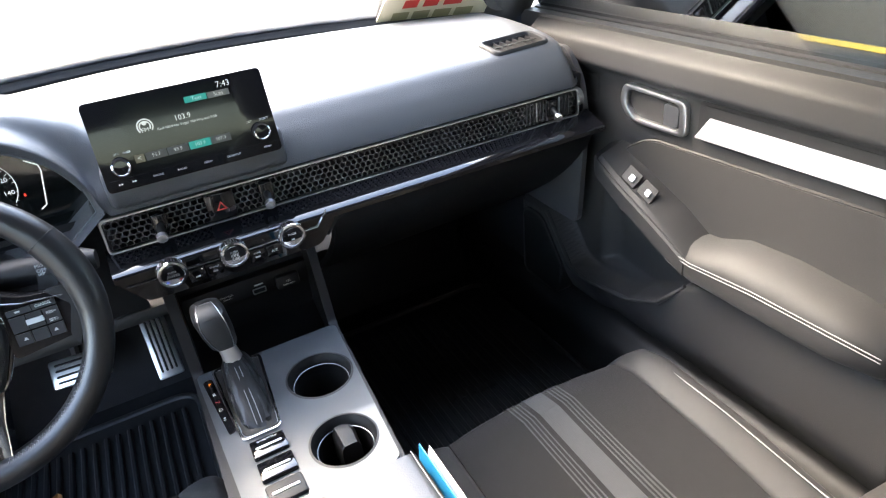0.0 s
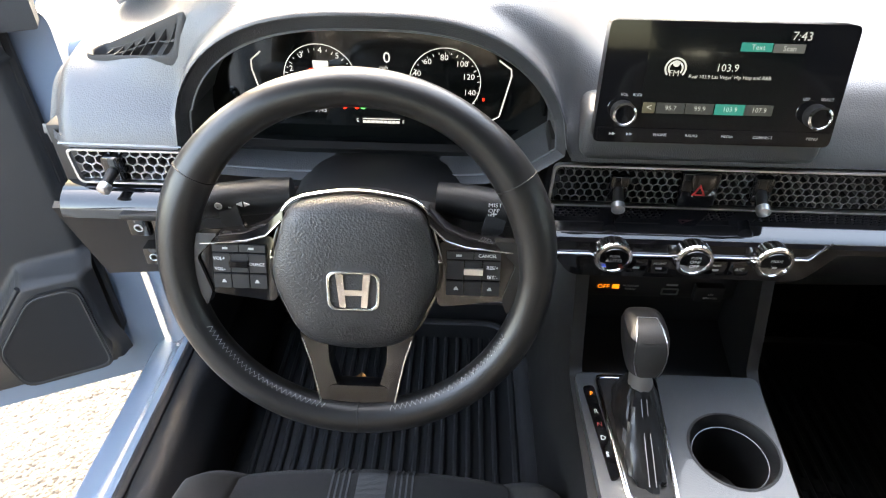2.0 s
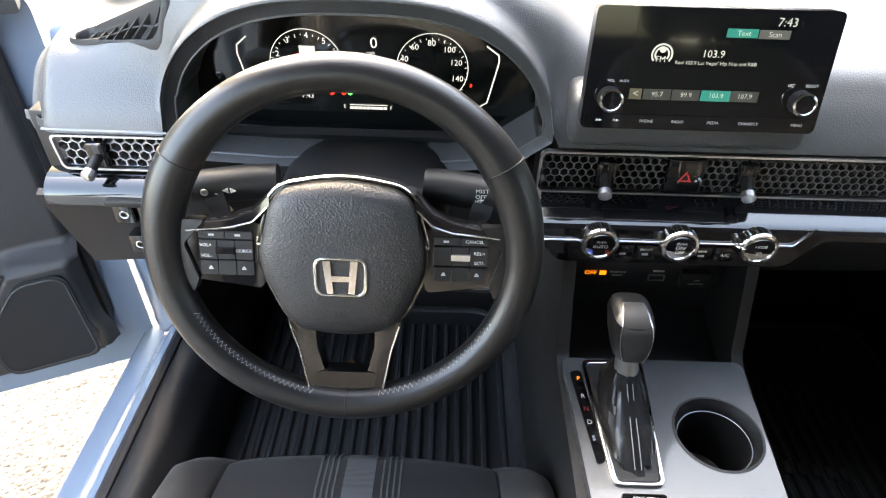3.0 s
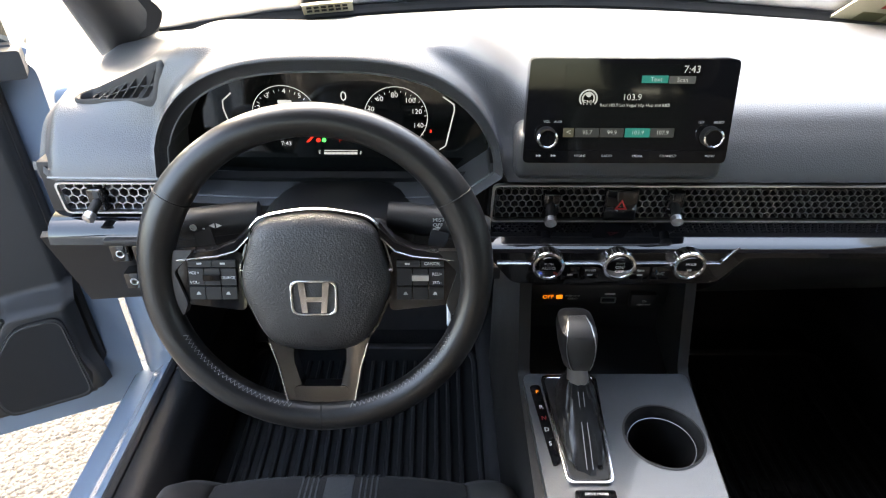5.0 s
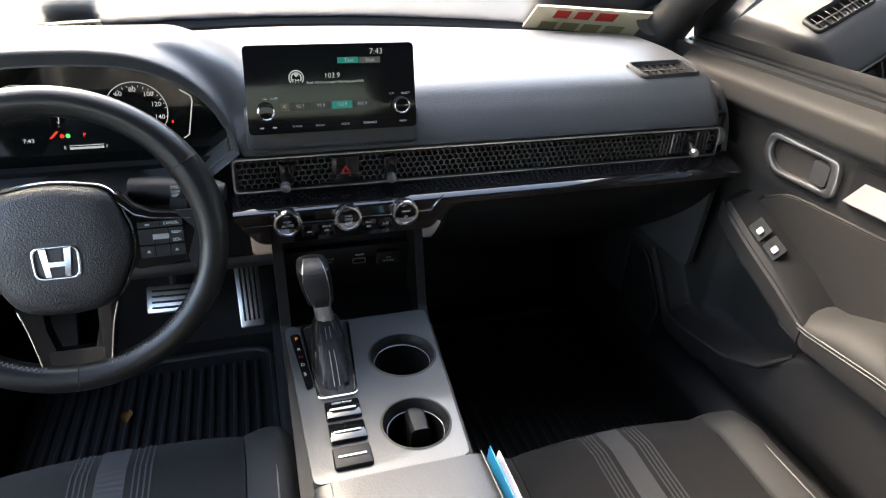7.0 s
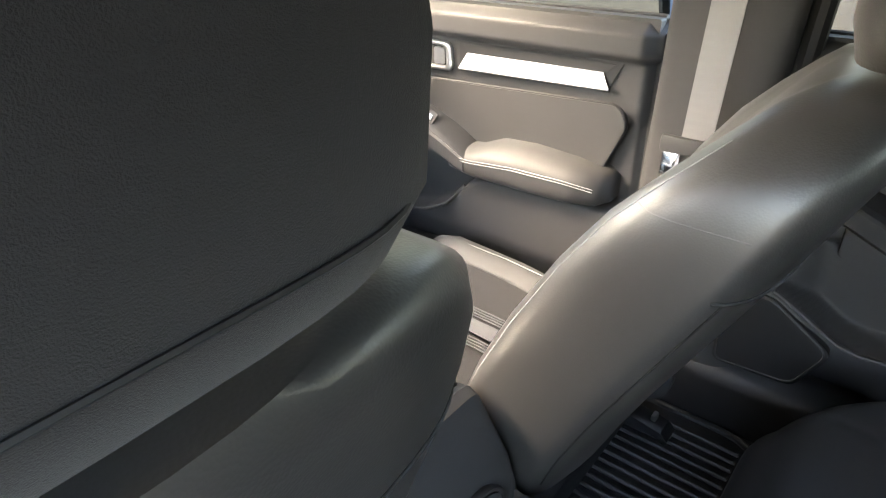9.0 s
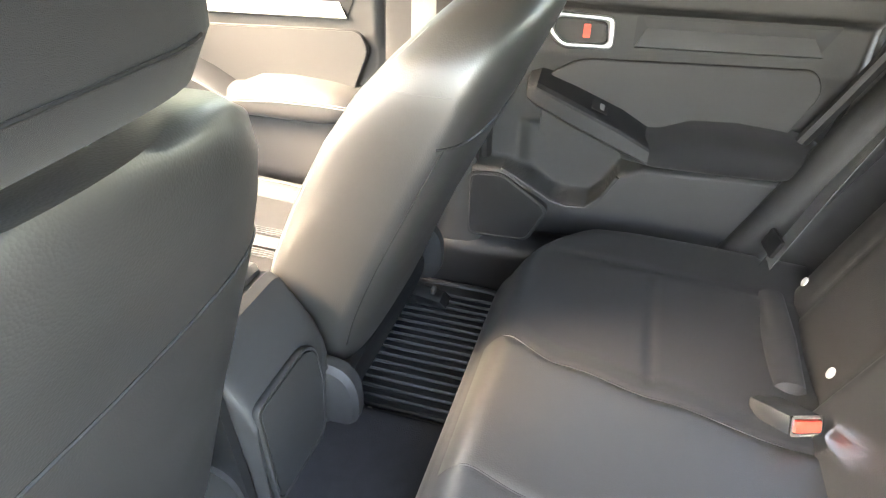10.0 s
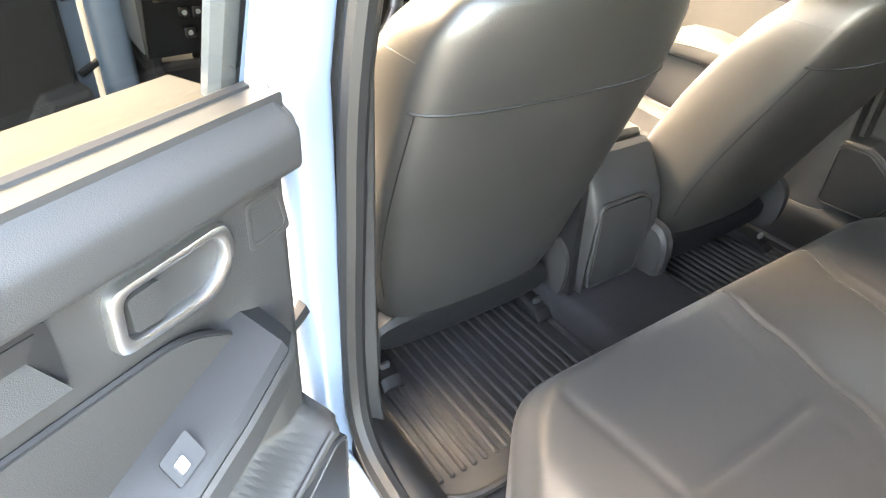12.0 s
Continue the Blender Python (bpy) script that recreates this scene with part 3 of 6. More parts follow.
for s in (-1, 1):
    sp = part("pillar_speaker", moved(lathe([(0.001, 0.004), (0.036, 0.003), (0.040, 0.0), (0.040, -0.01)], 28), look((s * 0.69, 0.44, 1.045), (s * 0.2, 0.05, 1.2))), PLASTIC, dash, "small black speaker grille in the corner")

# ---- centre display ----
disp = thing("display_unit", (-0.017, 0.14, 0.95), "black tablet-style radio display standing on the dashboard", "display")
du, dv = X.copy(), Vector((0, 0.022, 0.12)).normalized()
dw = du.cross(dv)
d0 = Vector((-0.017, 0.126, 1.0))
S = lambda a, b, h=0.0: d0 + du * a + dv * b + dw * h
part("housing", slab(rounded([(-0.120, -0.050), (0.114, -0.050), (0.112, 0.066), (-0.117, 0.066)], 0.007), d0, du, dv, -dw, 0.016, 0.0025), GLOSS, disp, "gloss black housing")
part("stand", moved(rbox((-0.125, 0.0, -0.03), (0.125, 0.07, 0.03), 0.012, 3), Matrix.Translation((-0.017, 0.138, 0.945))), PAD, disp, "grained pedestal behind the display")
glass = part("screen", slab(rounded([(-0.078, -0.030), (0.066, -0.030), (0.066, 0.060), (-0.078, 0.060)], 0.002), S(0, 0, 0), du, dv, dw, 0.0008), SCREEN, disp, "dark lit radio screen")
strip = part("button_strip", slab([(-0.116, -0.047), (0.110, -0.047), (0.1105, -0.035), (-0.1165, -0.035)], S(0, 0), du, dv, dw, 0.0015, 0.0005), GLOSS, disp, "touch button strip")
DIM = glow("lit_grey", (0.75, 0.80, 0.78), 0.024)
for a, b, txt, sz, m in ((0.059, 0.055, "7:43", 0.011, DIM), (0.021, 0.0445, "Text", 0.0068, DIM), (0.050, 0.0440, "Scan", 0.0068, DIM), (-0.003, 0.025, "103.9", 0.0098, DIM),
                         (0.001, 0.0165, "Real 103.9 Las Vegas' Hip Hop and R&B", 0.0048, DIM), (-0.052, 0.019, "FM", 0.0078, DIM),
                         (-0.049, -0.0142, "95.7", 0.0065, DIM), (-0.021, -0.0142, "99.9", 0.0065, DIM), (0.008, -0.0142, "103.9", 0.0065, DIM), (0.036, -0.0142, "107.9", 0.0065, DIM), (-0.070, -0.0142, "<", 0.010, DIM)):
    letters(txt, sz, S(a, b, 0.0012), du, dv, m, glass, lift=0.001)
for a, b, w, h, m in ((0.020, 0.0445, 0.0145, 0.004, TEAL), (0.050, 0.0440, 0.0145, 0.004, glow("lit_dim", (0.10, 0.11, 0.11), 0.03)), (0.008, -0.0145, 0.0142, 0.0052, TEAL),
                      (-0.049, -0.0145, 0.0135, 0.0052, glow("lit_tile", (0.035, 0.04, 0.04), 0.04)), (-0.021, -0.0145, 0.0135, 0.0052, glow("lit_tile", (0.035, 0.04, 0.04), 0.04)), (0.036, -0.0145, 0.0135, 0.0052, glow("lit_tile", (0.035, 0.04, 0.04), 0.04)), (-0.070, -0.0145, 0.006, 0.0052, glow("lit_olive", (0.10, 0.10, 0.07), 0.03))):
    part("tile", slab([(a - w, b - h), (a + w, b - h), (a + w, b + h), (a - w, b + h)], S(0, 0, 0.0009), du, dv, dw, 0.0004), m, glass, smooth=False)
for r in (0.0095, 0.0065):
    arc = [S(-0.051 + r * math.cos(t), 0.028 + r * math.sin(t) * 0.985 - 0.0045, 0.0012) for t in [radians(-40 + 260 * i / 20) for i in range(21)]]
    part("signal_arc", tube(arc, 0.0009, 6, False, dw), DIM, glass)
part("signal_dot", lathe([(0.003, 0), (0.003, 0.001), (0.0005, 0.0012)], 16, Matrix.Translation(S(-0.051, 0.028, 0.0008)) @ dw.to_track_quat("Z", "Y").to_matrix().to_4x4()), DIM, glass)
for a, b in ((-0.095, -0.019), (0.091, -0.018)):
    m = Matrix.Translation(S(a, b, 0)) @ dw.to_track_quat("Z", "Y").to_matrix().to_4x4()
    kn = part("knob", lathe([(0.0115, 0.0), (0.0112, 0.011), (0.0105, 0.0125)], 40, m), PLASTIC, disp, "ribbed black radio knob")
    part("ring", lathe([(0.0112, 0.0115), (0.0115, 0.0128), (0.0095, 0.0138), (0.0085, 0.0125)], 40, m), CHROME, kn, "chrome ring")
    part("cap", lathe([(0.0088, 0.012), (0.0088, 0.0130), (0.0005, 0.0132)], 32, m), GLOSS, kn)
for a, txt in ((-0.095, "VOL"), (-0.081, "AUDIO"), (0.079, "LIST"), (0.099, "SELECT")):
    letters(txt, 0.0038, S(a, -0.0025), du, dv, WHITE, disp)
for a, txt in ((-0.055, "PHONE"), (-0.024, "RADIO"), (0.011, "MEDIA"), (0.046, "CONNECT"), (0.094, "MENU")):
    letters(txt, 0.0040, S(a, -0.041, 0.0018), du, dv, WHITE, strip)
for a in (-0.105, -0.088):
    for k in (0, 0.003):
        part("skip_mark", slab([(a + k, -0.0425), (a + k + 0.003, -0.041), (a + k, -0.0395)], S(0, 0, 0.0016), du, dv, dw, 0.0004), WHITE, strip, smooth=False)

# ---- instrument cluster ----
clus = thing("instrument_cluster", (-0.37, 0.24, 0.95), "dark digital instrument cluster under a hood", "instrument panel")
C = lambda a, b, h=0.0: Vector((-0.37 + a, 0.236 - h, 0.95 + b))
xs = [-0.366 - 0.212 * math.cos(math.pi * i / 60) for i in range(61)]
hood_out = [(x + 0.37, lip(x) - 0.952) for x in xs] + [(0.170, -0.075), (0.10, -0.080), (0.0, -0.080), (-0.10, -0.080), (-0.19, -0.075)]
hood_in = [(0.004 + (a - 0.004) * 0.955, b * 0.88 - 0.006 if b > 0 else b * 0.94) for a, b in hood_out]
bm = loft([[Vector((-0.37 + a, 0.158, 0.95 + b)) for a, b in hood_out], [Vector((-0.37 + a, 0.170, 0.95 + b)) for a, b in hood_in], [Vector((-0.37 + a * 0.985, 0.240, 0.95 + b * 0.97)) for a, b in hood_in]], cap=False)
part("hood_lining", bm, PAD, clus, "dark grained lining of the instrument hood")
cg = part("display_glass", slab(hood_in, (-0.37, 0.2365, 0.95), X, Z, Y, 0.006), SCREEN, clus, "dark glass of the instruments")
part("hood_line", tube([Vector((-0.37 + a, 0.170, 0.95 + b)) for a, b in hood_in], 0.0014, 6, True, Y), BRUSHED, clus, "thin silver line round the hood")
for cx, r, a0, a1, nums in ((-0.063, 0.042, 200, -20, ((-0.095, 0.021, "2"), (-0.082, 0.037, "3"), (-0.060, 0.043, "4"), (-0.041, 0.037, "5"))),
                            (0.081, 0.041, 190, -40, ((0.049, 0.019, "40"), (0.061, 0.033, "60"), (0.080, 0.038, "80"), (0.100, 0.031, "100"), (0.108, 0.016, "120"), (0.110, -0.003, "140")))):
    gauge = part("gauge", tube([C(cx + r * math.cos(radians(a0 + (a1 - a0) * i / 40)), 0.008 + r * math.sin(radians(a0 + (a1 - a0) * i / 40)), 0.001) for i in range(41)], 0.00045, 6, False, Y), LIT, cg, "white gauge arc")
    for i in range(24):
        t = radians(a0 + (a1 - a0) * i / 23)
        q = 0.955 if i % 2 else 0.915
        part("tick", tube([C(cx + r * math.cos(t), 0.008 + r * math.sin(t) * 0.985 - 0.0045, 0.001), C(cx + q * r * math.cos(t), 0.008 + q * r * math.sin(t) * 0.985 - 0.0045, 0.001)], 0.0004, 4, False, Y), LIT, clus)
    for a, b, txt in nums:
        letters(txt, 0.0095, C(a, b, 0.001), X, Z, LIT, clus)
letters("0", 0.018, C(0.015, 0.036, 0.001), X, Z, LIT, clus)
letters("mph", 0.0055, C(0.011, 0.025, 0.001), X, Z, LIT, clus)
letters("7:43", 0.0085, C(-0.066, -0.029, 0.001), X, Z, LIT, clus)
letters("E", 0.0065, C(-0.023, -0.0415, 0.001), X, Z, LIT, clus)
letters("F", 0.0065, C(0.032, -0.0425, 0.001), X, Z, LIT, clus)
for i in range(9):
    part("fuel_bar", rbox(C(-0.017 + 0.005 * i, -0.0445, 0.0015), C(-0.0128 + 0.005 * i, -0.0415, 0.0005), 0), LIT, clus)
part("fuel_line", rbox(C(-0.017, -0.0395, 0.0015), C(0.028, -0.0388, 0.0005), 0), LIT, clus)
part("red_flag", slab([(-0.040, -0.027), (-0.030, -0.017), (-0.026, -0.017), (-0.036, -0.027)], C(0, 0, 0.001), X, Z, -Y, 0.0005), RED, clus, smooth=False)
for a, m in ((-0.023, RED), (-0.0155, GREEN)):
    part("warning_light", lathe([(0.0030, 0), (0.0030, 0.0006), (0.0005, 0.0006)], 16, Matrix.Translation(C(a, -0.024, 0.001)) @ pose(0, 0, 0, 90)), m, clus)
letters("P", 0.0085, C(0.006, -0.024, 0.001), X, Z, RED, clus)
part("belt_light", rbox(C(0.125, -0.013, 0.0015), C(0.1275, -0.009, 0.0005), 0.001), RED, clus, "red warning light")
for pts in (((-0.128, 0.040), (-0.140, 0.030), (-0.141, 0.020), (-0.136, -0.005)), ((0.142, 0.036), (0.156, 0.026), (0.157, 0.018), (0.146, -0.032), (0.138, -0.037))):
    part("bracket_line", tube([C(a, b, 0.001) for a, b in pts], 0.0009, 6, False, Y), LIT, clus)
part("car_symbol", rbox(C(-0.070, 0.022, 0.0015), C(-0.052, 0.031, 0.0005), 0.002), LIT, clus)
part("car_symbol_base", rbox(C(-0.075, 0.019, 0.0015), C(-0.047, 0.0215, 0.0005), 0), RED, clus)

# ---- steering wheel ----
wheel = thing("steering_wheel", (-0.365, 0.0, 0.88), "black leather three-spoke steering wheel with chrome emblem", "steering wheel")
TILT = radians(20)
WX, WV = X.copy(), Vector((0, math.sin(TILT), math.cos(TILT)))
WN = Vector((0, -math.cos(TILT), math.sin(TILT)))
WC = Vector((-0.365, 0.012, 0.872))
W = lambda a, b, h=0.0: WC + WX * a + WV * b * 1.06 + WN * h
RIM = lambda a, b, h=0.0: WC + WX * a + WV * b + WN * h
NR = 120
rim = tube([RIM(0.1725 * math.cos(a), 0.1655 * math.sin(a) - 0.0045) for a in [2 * math.pi * i / NR for i in range(NR)]], [0.0175 + 0.0030 * math.exp(-((math.degrees(2 * math.pi * i / NR) - 90 - 65) / 22) ** 2) + 0.0030 * math.exp(-((math.degrees(2 * math.pi * i / NR) - 25) / 22) ** 2) for i in range(NR)], 18, True, WN)
rim_ob = part("rim", rim, LEATHER, wheel, "black leather rim")
for ang in (31, 149, 270):
    t = radians(ang)
    c = RIM(0.1725 * math.cos(t), 0.1655 * math.sin(t) - 0.0045)
    part("seam", tube([c + (Vector((0, 0, 0)) + (WX * math.cos(t) + WV * math.sin(t)) * math.cos(p) + WN * math.sin(p)) * (0.0206 if ang != 270 else 0.0178) for p in [2 * math.pi * i / 24 for i in range(24)]], 0.0007, 5, True, WX * -math.sin(t) + WV * math.cos(t)), DEEP, rim_ob)
for a0, a1 in ((205, 258), (282, 335)):
    zig = []
    for i in range(56):
        t = radians(a0 + (a1 - a0) * i / 55)
        r = 0.1685 - 0.0150 - (0.002 if i % 2 else -0.002)
        zig.append(RIM((r + 0.005) * math.cos(t), r * math.sin(t) * 0.985 - 0.0045, 0.0095 if i % 2 else 0.0125))
    part("stitching", tube(zig, 0.0005, 4, False, WN), THREAD, rim_ob, "grey cross stitching")
hub = [(-0.064, 0.053), (0, 0.064), (0.064, 0.053), (0.083, -0.012), (0.054, -0.078), (0, -0.086), (-0.054, -0.078), (-0.083, -0.012)]
hubr = rounded(hub, [0.02, 0.05, 0.02, 0.02, 0.03, 0.05, 0.03, 0.02], 6)
bm = loft([[W(a * k, -0.012 + (b + 0.012) * k, h) for a, b in hubr] for h, k in ((-0.05, 0.95), (0.0, 1.0), (0.008, 0.985), (0.014, 0.94), (0.018, 0.80), (0.0195, 0.45))])
cover = part("airbag_cover", bm, HUB, wheel, "grained black airbag cover", sharp=50)
part("cover_trim", frame_of([(a * 1.06, -0.012 + (b + 0.012) * 1.06) for a, b in hubr], [(a * 1.005, -0.012 + (b + 0.012) * 1.005) for a, b in hubr], W(0, 0, -0.012), WX, WV, WN, 0.012, 0.001), GLOSS, wheel, "piano black surround")
part("trim_line", tube([W(a * 1.045, -0.012 + (b + 0.012) * 1.045, 0.0015) for a, b in hubr if b > 0.0], 0.0013, 6, False, WN), CHROME, wheel, "thin chrome line")
em = part("emblem", frame_of(rounded([(-0.0245, -0.045), (0.0245, -0.045), (0.0255, -0.006), (-0.0255, -0.006)], 0.010), rounded([(-0.0215, -0.0425), (0.0215, -0.0425), (0.0225, -0.0085), (-0.0225, -0.0085)], 0.0085), W(0, 0.002, 0.0175), WX, WV, WN, 0.004, 0.0008), CHROME, cover, "chrome ring emblem")
for s in (-1, 1):
    part("emblem_bar", slab([(s * 0.013, -0.042), (s * 0.007, -0.042), (s * 0.0095, -0.009), (s * 0.0165, -0.009)], W(0, 0.002, 0.0178), WX, WV, WN, 0.0035, 0.0007), CHROME, em)
part("emblem_bridge", slab([(-0.0085, -0.030), (0.0085, -0.030), (0.0085, -0.0245), (-0.0085, -0.0245)], W(0, 0.002, 0.0178), WX, WV, WN, 0.0028, 0.0006), CHROME, em)
letters("SRS", 0.0085, W(0, -0.060, 0.0190), WX, WV, DEEP, cover)
letters("AIRBAG", 0.0065, W(0, -0.0675, 0.0188), WX, WV, DEEP, cover)
for s in (-1, 1):
    pod = part("spoke", slab(rounded([(s * 0.078, 0.022), (s * 0.078, -0.045), (s * 0.150, -0.036), (s * 0.158, 0.000), (s * 0.135, 0.020)], 0.008), W(0, 0, -0.022), WX, WV, WN, 0.022, 0.004), GLOSS, wheel, "piano black spoke")
    for k, (b0, b1) in enumerate(((0.0055, 0.0125), (-0.0150, 0.0035), (-0.0310, -0.0170))):
        for j in range(3 if k else 2):
            n = 3 if k else 2
            x0, x1 = 0.0865 + 0.052 * j / n, 0.0865 + 0.052 * (j + 1) / n - 0.001
            part("button", slab([(s * x0, b0), (s * x1, b0), (s * x1, b1), (s * x0, b1)], W(0, 0, -0.001), WX, WV, WN, 0.0035, 0.0008), PLASTIC, pod)
    part("roller", slab([(s * 0.103, -0.009), (s * 0.121, -0.009), (s * 0.121, -0.003), (s * 0.103, -0.003)], W(0, 0, 0.002), WX, WV, WN, 0.004, 0.001), SATIN if s > 0 else GLOSS, pod)
    part("divider", rbox((-0.0265, -0.0004, 0), (0.0265, 0.0004, 0.0008), 0), SATIN, pod).matrix_local = Matrix.Translation(W(s * 0.113, -0.0162, 0.0027) - world_of(wheel)) @ pose(0, 0, 0, 90 - 20, 0, 0)
    rows = (("VOL+", 0.131, -0.001), ("VOL-", 0.131, -0.011), ("SOURCE", 0.096, -0.006)) if s < 0 else (("CANCEL", 0.125, 0.009), ("RES/+", 0.130, -0.002), ("SET/-", 0.130, -0.011))
    for txt, a, b in rows:
        letters(txt, 0.0046, W(-a if s < 0 else a, b, 0.0028), WX, WV, WHITE, pod)
    for a in ((0.100, 0.125) if s < 0 else (0.098,)):
        part("button_mark", slab([(s * a - 0.0026, 0.0082), (s * a + 0.0026, 0.0082), (s * a + 0.0026, 0.0102), (s * a - 0.0026, 0.0102)], W(0, 0, 0.0026), WX, WV, WN, 0.0003), MARK, pod, smooth=False)
    for a in (0.096, 0.128):
        part("button_mark", slab([(s * a - 0.0024, -0.0255), (s * a + 0.0024, -0.0255), (s * a + 0.0008, -0.0222), (s * a - 0.0008, -0.0222)], W(0, 0, 0.0026), WX, WV, WN, 0.0003), MARK, pod, smooth=False)
    wing = part("spoke_wing", loft([[W(s * a, b + h * q, d) for q, d in ((-0.5, -0.02), (-0.5, -0.004), (-0.2, 0.003), (0.3, 0.003), (0.5, -0.006), (0.5, -0.02))] for a, b, h in ((0.068, 0.040, 0.020), (0.085, 0.026, 0.016), (0.105, 0.0195, 0.012), (0.130, 0.0170, 0.010), (0.148, 0.0150, 0.010))]), GLOSS, wheel, "piano black upper spoke", sharp=40)
    part("wing_line", tube([W(s * a, b, 0.0035) for a, b in ((0.070, 0.036), (0.085, 0.0215), (0.105, 0.0160), (0.130, 0.0140), (0.148, 0.0125))], 0.0010, 6, False, WN), CHROME, wing, "thin chrome line")
    part("lower_spoke", loft([[W(s * a, b, h) for a, b, h in ((x0, y, -0.02), (x0, y, 0.002), (x1, y, 0.006), (x1, y, -0.02))] for y, x0, x1 in ((-0.070, 0.030, 0.056), (-0.10, 0.029, 0.047), (-0.135, 0.019, 0.040), (-0.160, 0.019, 0.036))]), GLOSS, wheel, "piano black lower spoke", sharp=20)
    part("spoke_edge", tube([W(s * 0.054, -0.075, 0.0065), W(s * 0.046, -0.10, 0.0065), W(s * 0.0385, -0.137, 0.0065), W(s * 0.035, -0.158, 0.0065)], 0.0010, 6, False, WN), CHROME, wheel)
    part("spoke_joint", slab(rounded([(s * 0.130, 0.024), (s * 0.152, 0.024), (s * 0.163, -0.012), (s * 0.146, -0.05), (s * 0.140, -0.035), (s * 0.152, 0.0)], 0.004), W(0, 0, -0.010), WX, WV, WN, 0.014, 0.004), LEATHER, wheel)
    part("paddle", slab(rounded([(s * 0.118, 0.018), (s * 0.140, 0.018), (s * 0.146, 0.046), (s * 0.126, 0.046)], 0.008), W(0, 0, -0.040), WX, WV, WN, 0.004, 0.001), GREYPL, wheel, "grey shift paddle")
    letters("-" if s < 0 else "+", 0.012, W(s * 0.131, 0.038, -0.0355), WX, WV, WHITE, wheel)
part("lower_bridge", slab(rounded([(-0.036, -0.160), (0.036, -0.160), (0.030, -0.133), (-0.030, -0.133)], 0.006), W(0, 0, -0.015), WX, WV, WN, 0.019, 0.003), GLOSS, wheel, "piano black lower bridge")
part("hub_back", loft([ring_at(W(0, -0.01, h), WX, WV, r, r, 28, 2.5) for h, r in ((-0.02, 0.075), (-0.06, 0.07), (-0.10, 0.055))]), PLASTIC, wheel)

column = thing("steering_column", (-0.365, 0.12, 0.88), "black steering column shroud with indicator stalks", "steering column")
bm = loft([ring_at((-0.358, y, z), X, Z, w, h, 28, 3.5) for y, z, w, h in ((0.065, 0.860, 0.080, 0.040), (0.075, 0.861, 0.088, 0.043), (0.14, 0.850, 0.095, 0.038), (0.23, 0.835, 0.10, 0.040))])
part("shroud", bm, PLASTIC, column, "black plastic shroud")
bm = grid(lambda u, v: Vector((-0.50 + 0.29 * u, 0.15 + 0.085 * v, 0.874 + 0.005 * v - 0.035 * (2 * u - 1) ** 4)), 16, 6, 0.006)
part("shroud_skirt", bm, PLASTIC, column, "black skirt above the column")
for s in (-1, 1):
    st = part("stalk", tube([(-0.365 + s * 0.075, 0.085, 0.897), (-0.365 + s * 0.10, 0.082, 0.897), (-0.365 + s * 0.175, 0.070, 0.893), (-0.365 + s * 0.19, 0.068, 0.892)], [0.018, 0.0185, 0.0175, 0.012], 18), PLASTIC, column, "black column stalk")
    if s > 0:
        for k, txt in enumerate(("MIST", "OFF", "INT", "LO")):
            letters(txt, 0.0065, (-0.365 + 0.125, 0.0595, 0.9085 - 0.0065 * k), X, Z, WHITE, st, "LEFT")
    else:
        for k in (-1, 1):
            part("arrow_mark", slab([(k * 0.001, -0.003), (k * 0.007, 0), (k * 0.001, 0.003)], (-0.365 - 0.118, 0.0605, 0.900), X, Z, -Y, 0.0006), WHITE, st, smooth=False)
        part("lamp_mark", lathe([(0.004, 0), (0.004, 0.0006), (0.0025, 0.0006), (0.0025, 0)], 14, pose(-0.365 - 0.142, 0.0575, 0.899, 90)), WHITE, st)


# ---- centre console ----
def plate_with_holes(outline, holes, z, thick):
    """A flat plate with holes right through it."""
    bm = bmesh.new()
    for loop in [outline] + holes:
        vs = [bm.verts.new((a, b, z)) for a, b in loop]
        for i in range(len(vs)):
            bm.edges.new((vs[i], vs[(i + 1) % len(vs)]))
    bmesh.ops.triangle_fill(bm, use_beauty=True, use_dissolve=False, edges=bm.edges[:])
    ext = bmesh.ops.extrude_face_region(bm, geom=bm.faces[:])
    bmesh.ops.translate(bm, verts=[v for v in ext["geom"] if isinstance(v, bmesh.types.BMVert)], vec=(0, 0, -thick))
    return bm


circle = lambda cx, cy, r, n=40: [(cx + r * math.cos(2 * math.pi * i / n), cy + r * math.sin(2 * math.pi * i / n)) for i in range(n)]
cons = thing("centre_console", (0, -0.2, 0.25), "dark centre console with ribbed grey top and cup holders", "console")
side = rounded([(-0.64, 0.30), (-0.62, 0.60), (-0.25, 0.640), (0.06, 0.646), (0.085, 0.652), (0.150, 0.80), (0.22, 0.80), (0.45, 0.62), (0.45, 0.25), (-0.60, 0.25)], 0.02)
part("console_side", slab(side, (-0.124, 0, 0), Y, Z, X, 0.016, 0.004), PLASTIC, cons, "black console side wall")
turn = Matrix.Translation((0.110, 0.08, 0)) @ pose(0, 0, 0, 0, 0, -4.2) @ Matrix.Translation((-0.110, -0.08, 0))
part("console_side", moved(slab(side, (0.110, 0, 0), Y, Z, -X, 0.014, 0.004), turn), PLASTIC, cons, "black console side wall")
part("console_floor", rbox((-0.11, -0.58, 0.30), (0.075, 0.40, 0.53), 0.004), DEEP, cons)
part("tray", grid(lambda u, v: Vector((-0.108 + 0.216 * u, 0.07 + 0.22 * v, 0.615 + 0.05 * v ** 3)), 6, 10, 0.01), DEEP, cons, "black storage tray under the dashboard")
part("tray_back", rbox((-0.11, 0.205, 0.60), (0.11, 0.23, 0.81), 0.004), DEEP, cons)
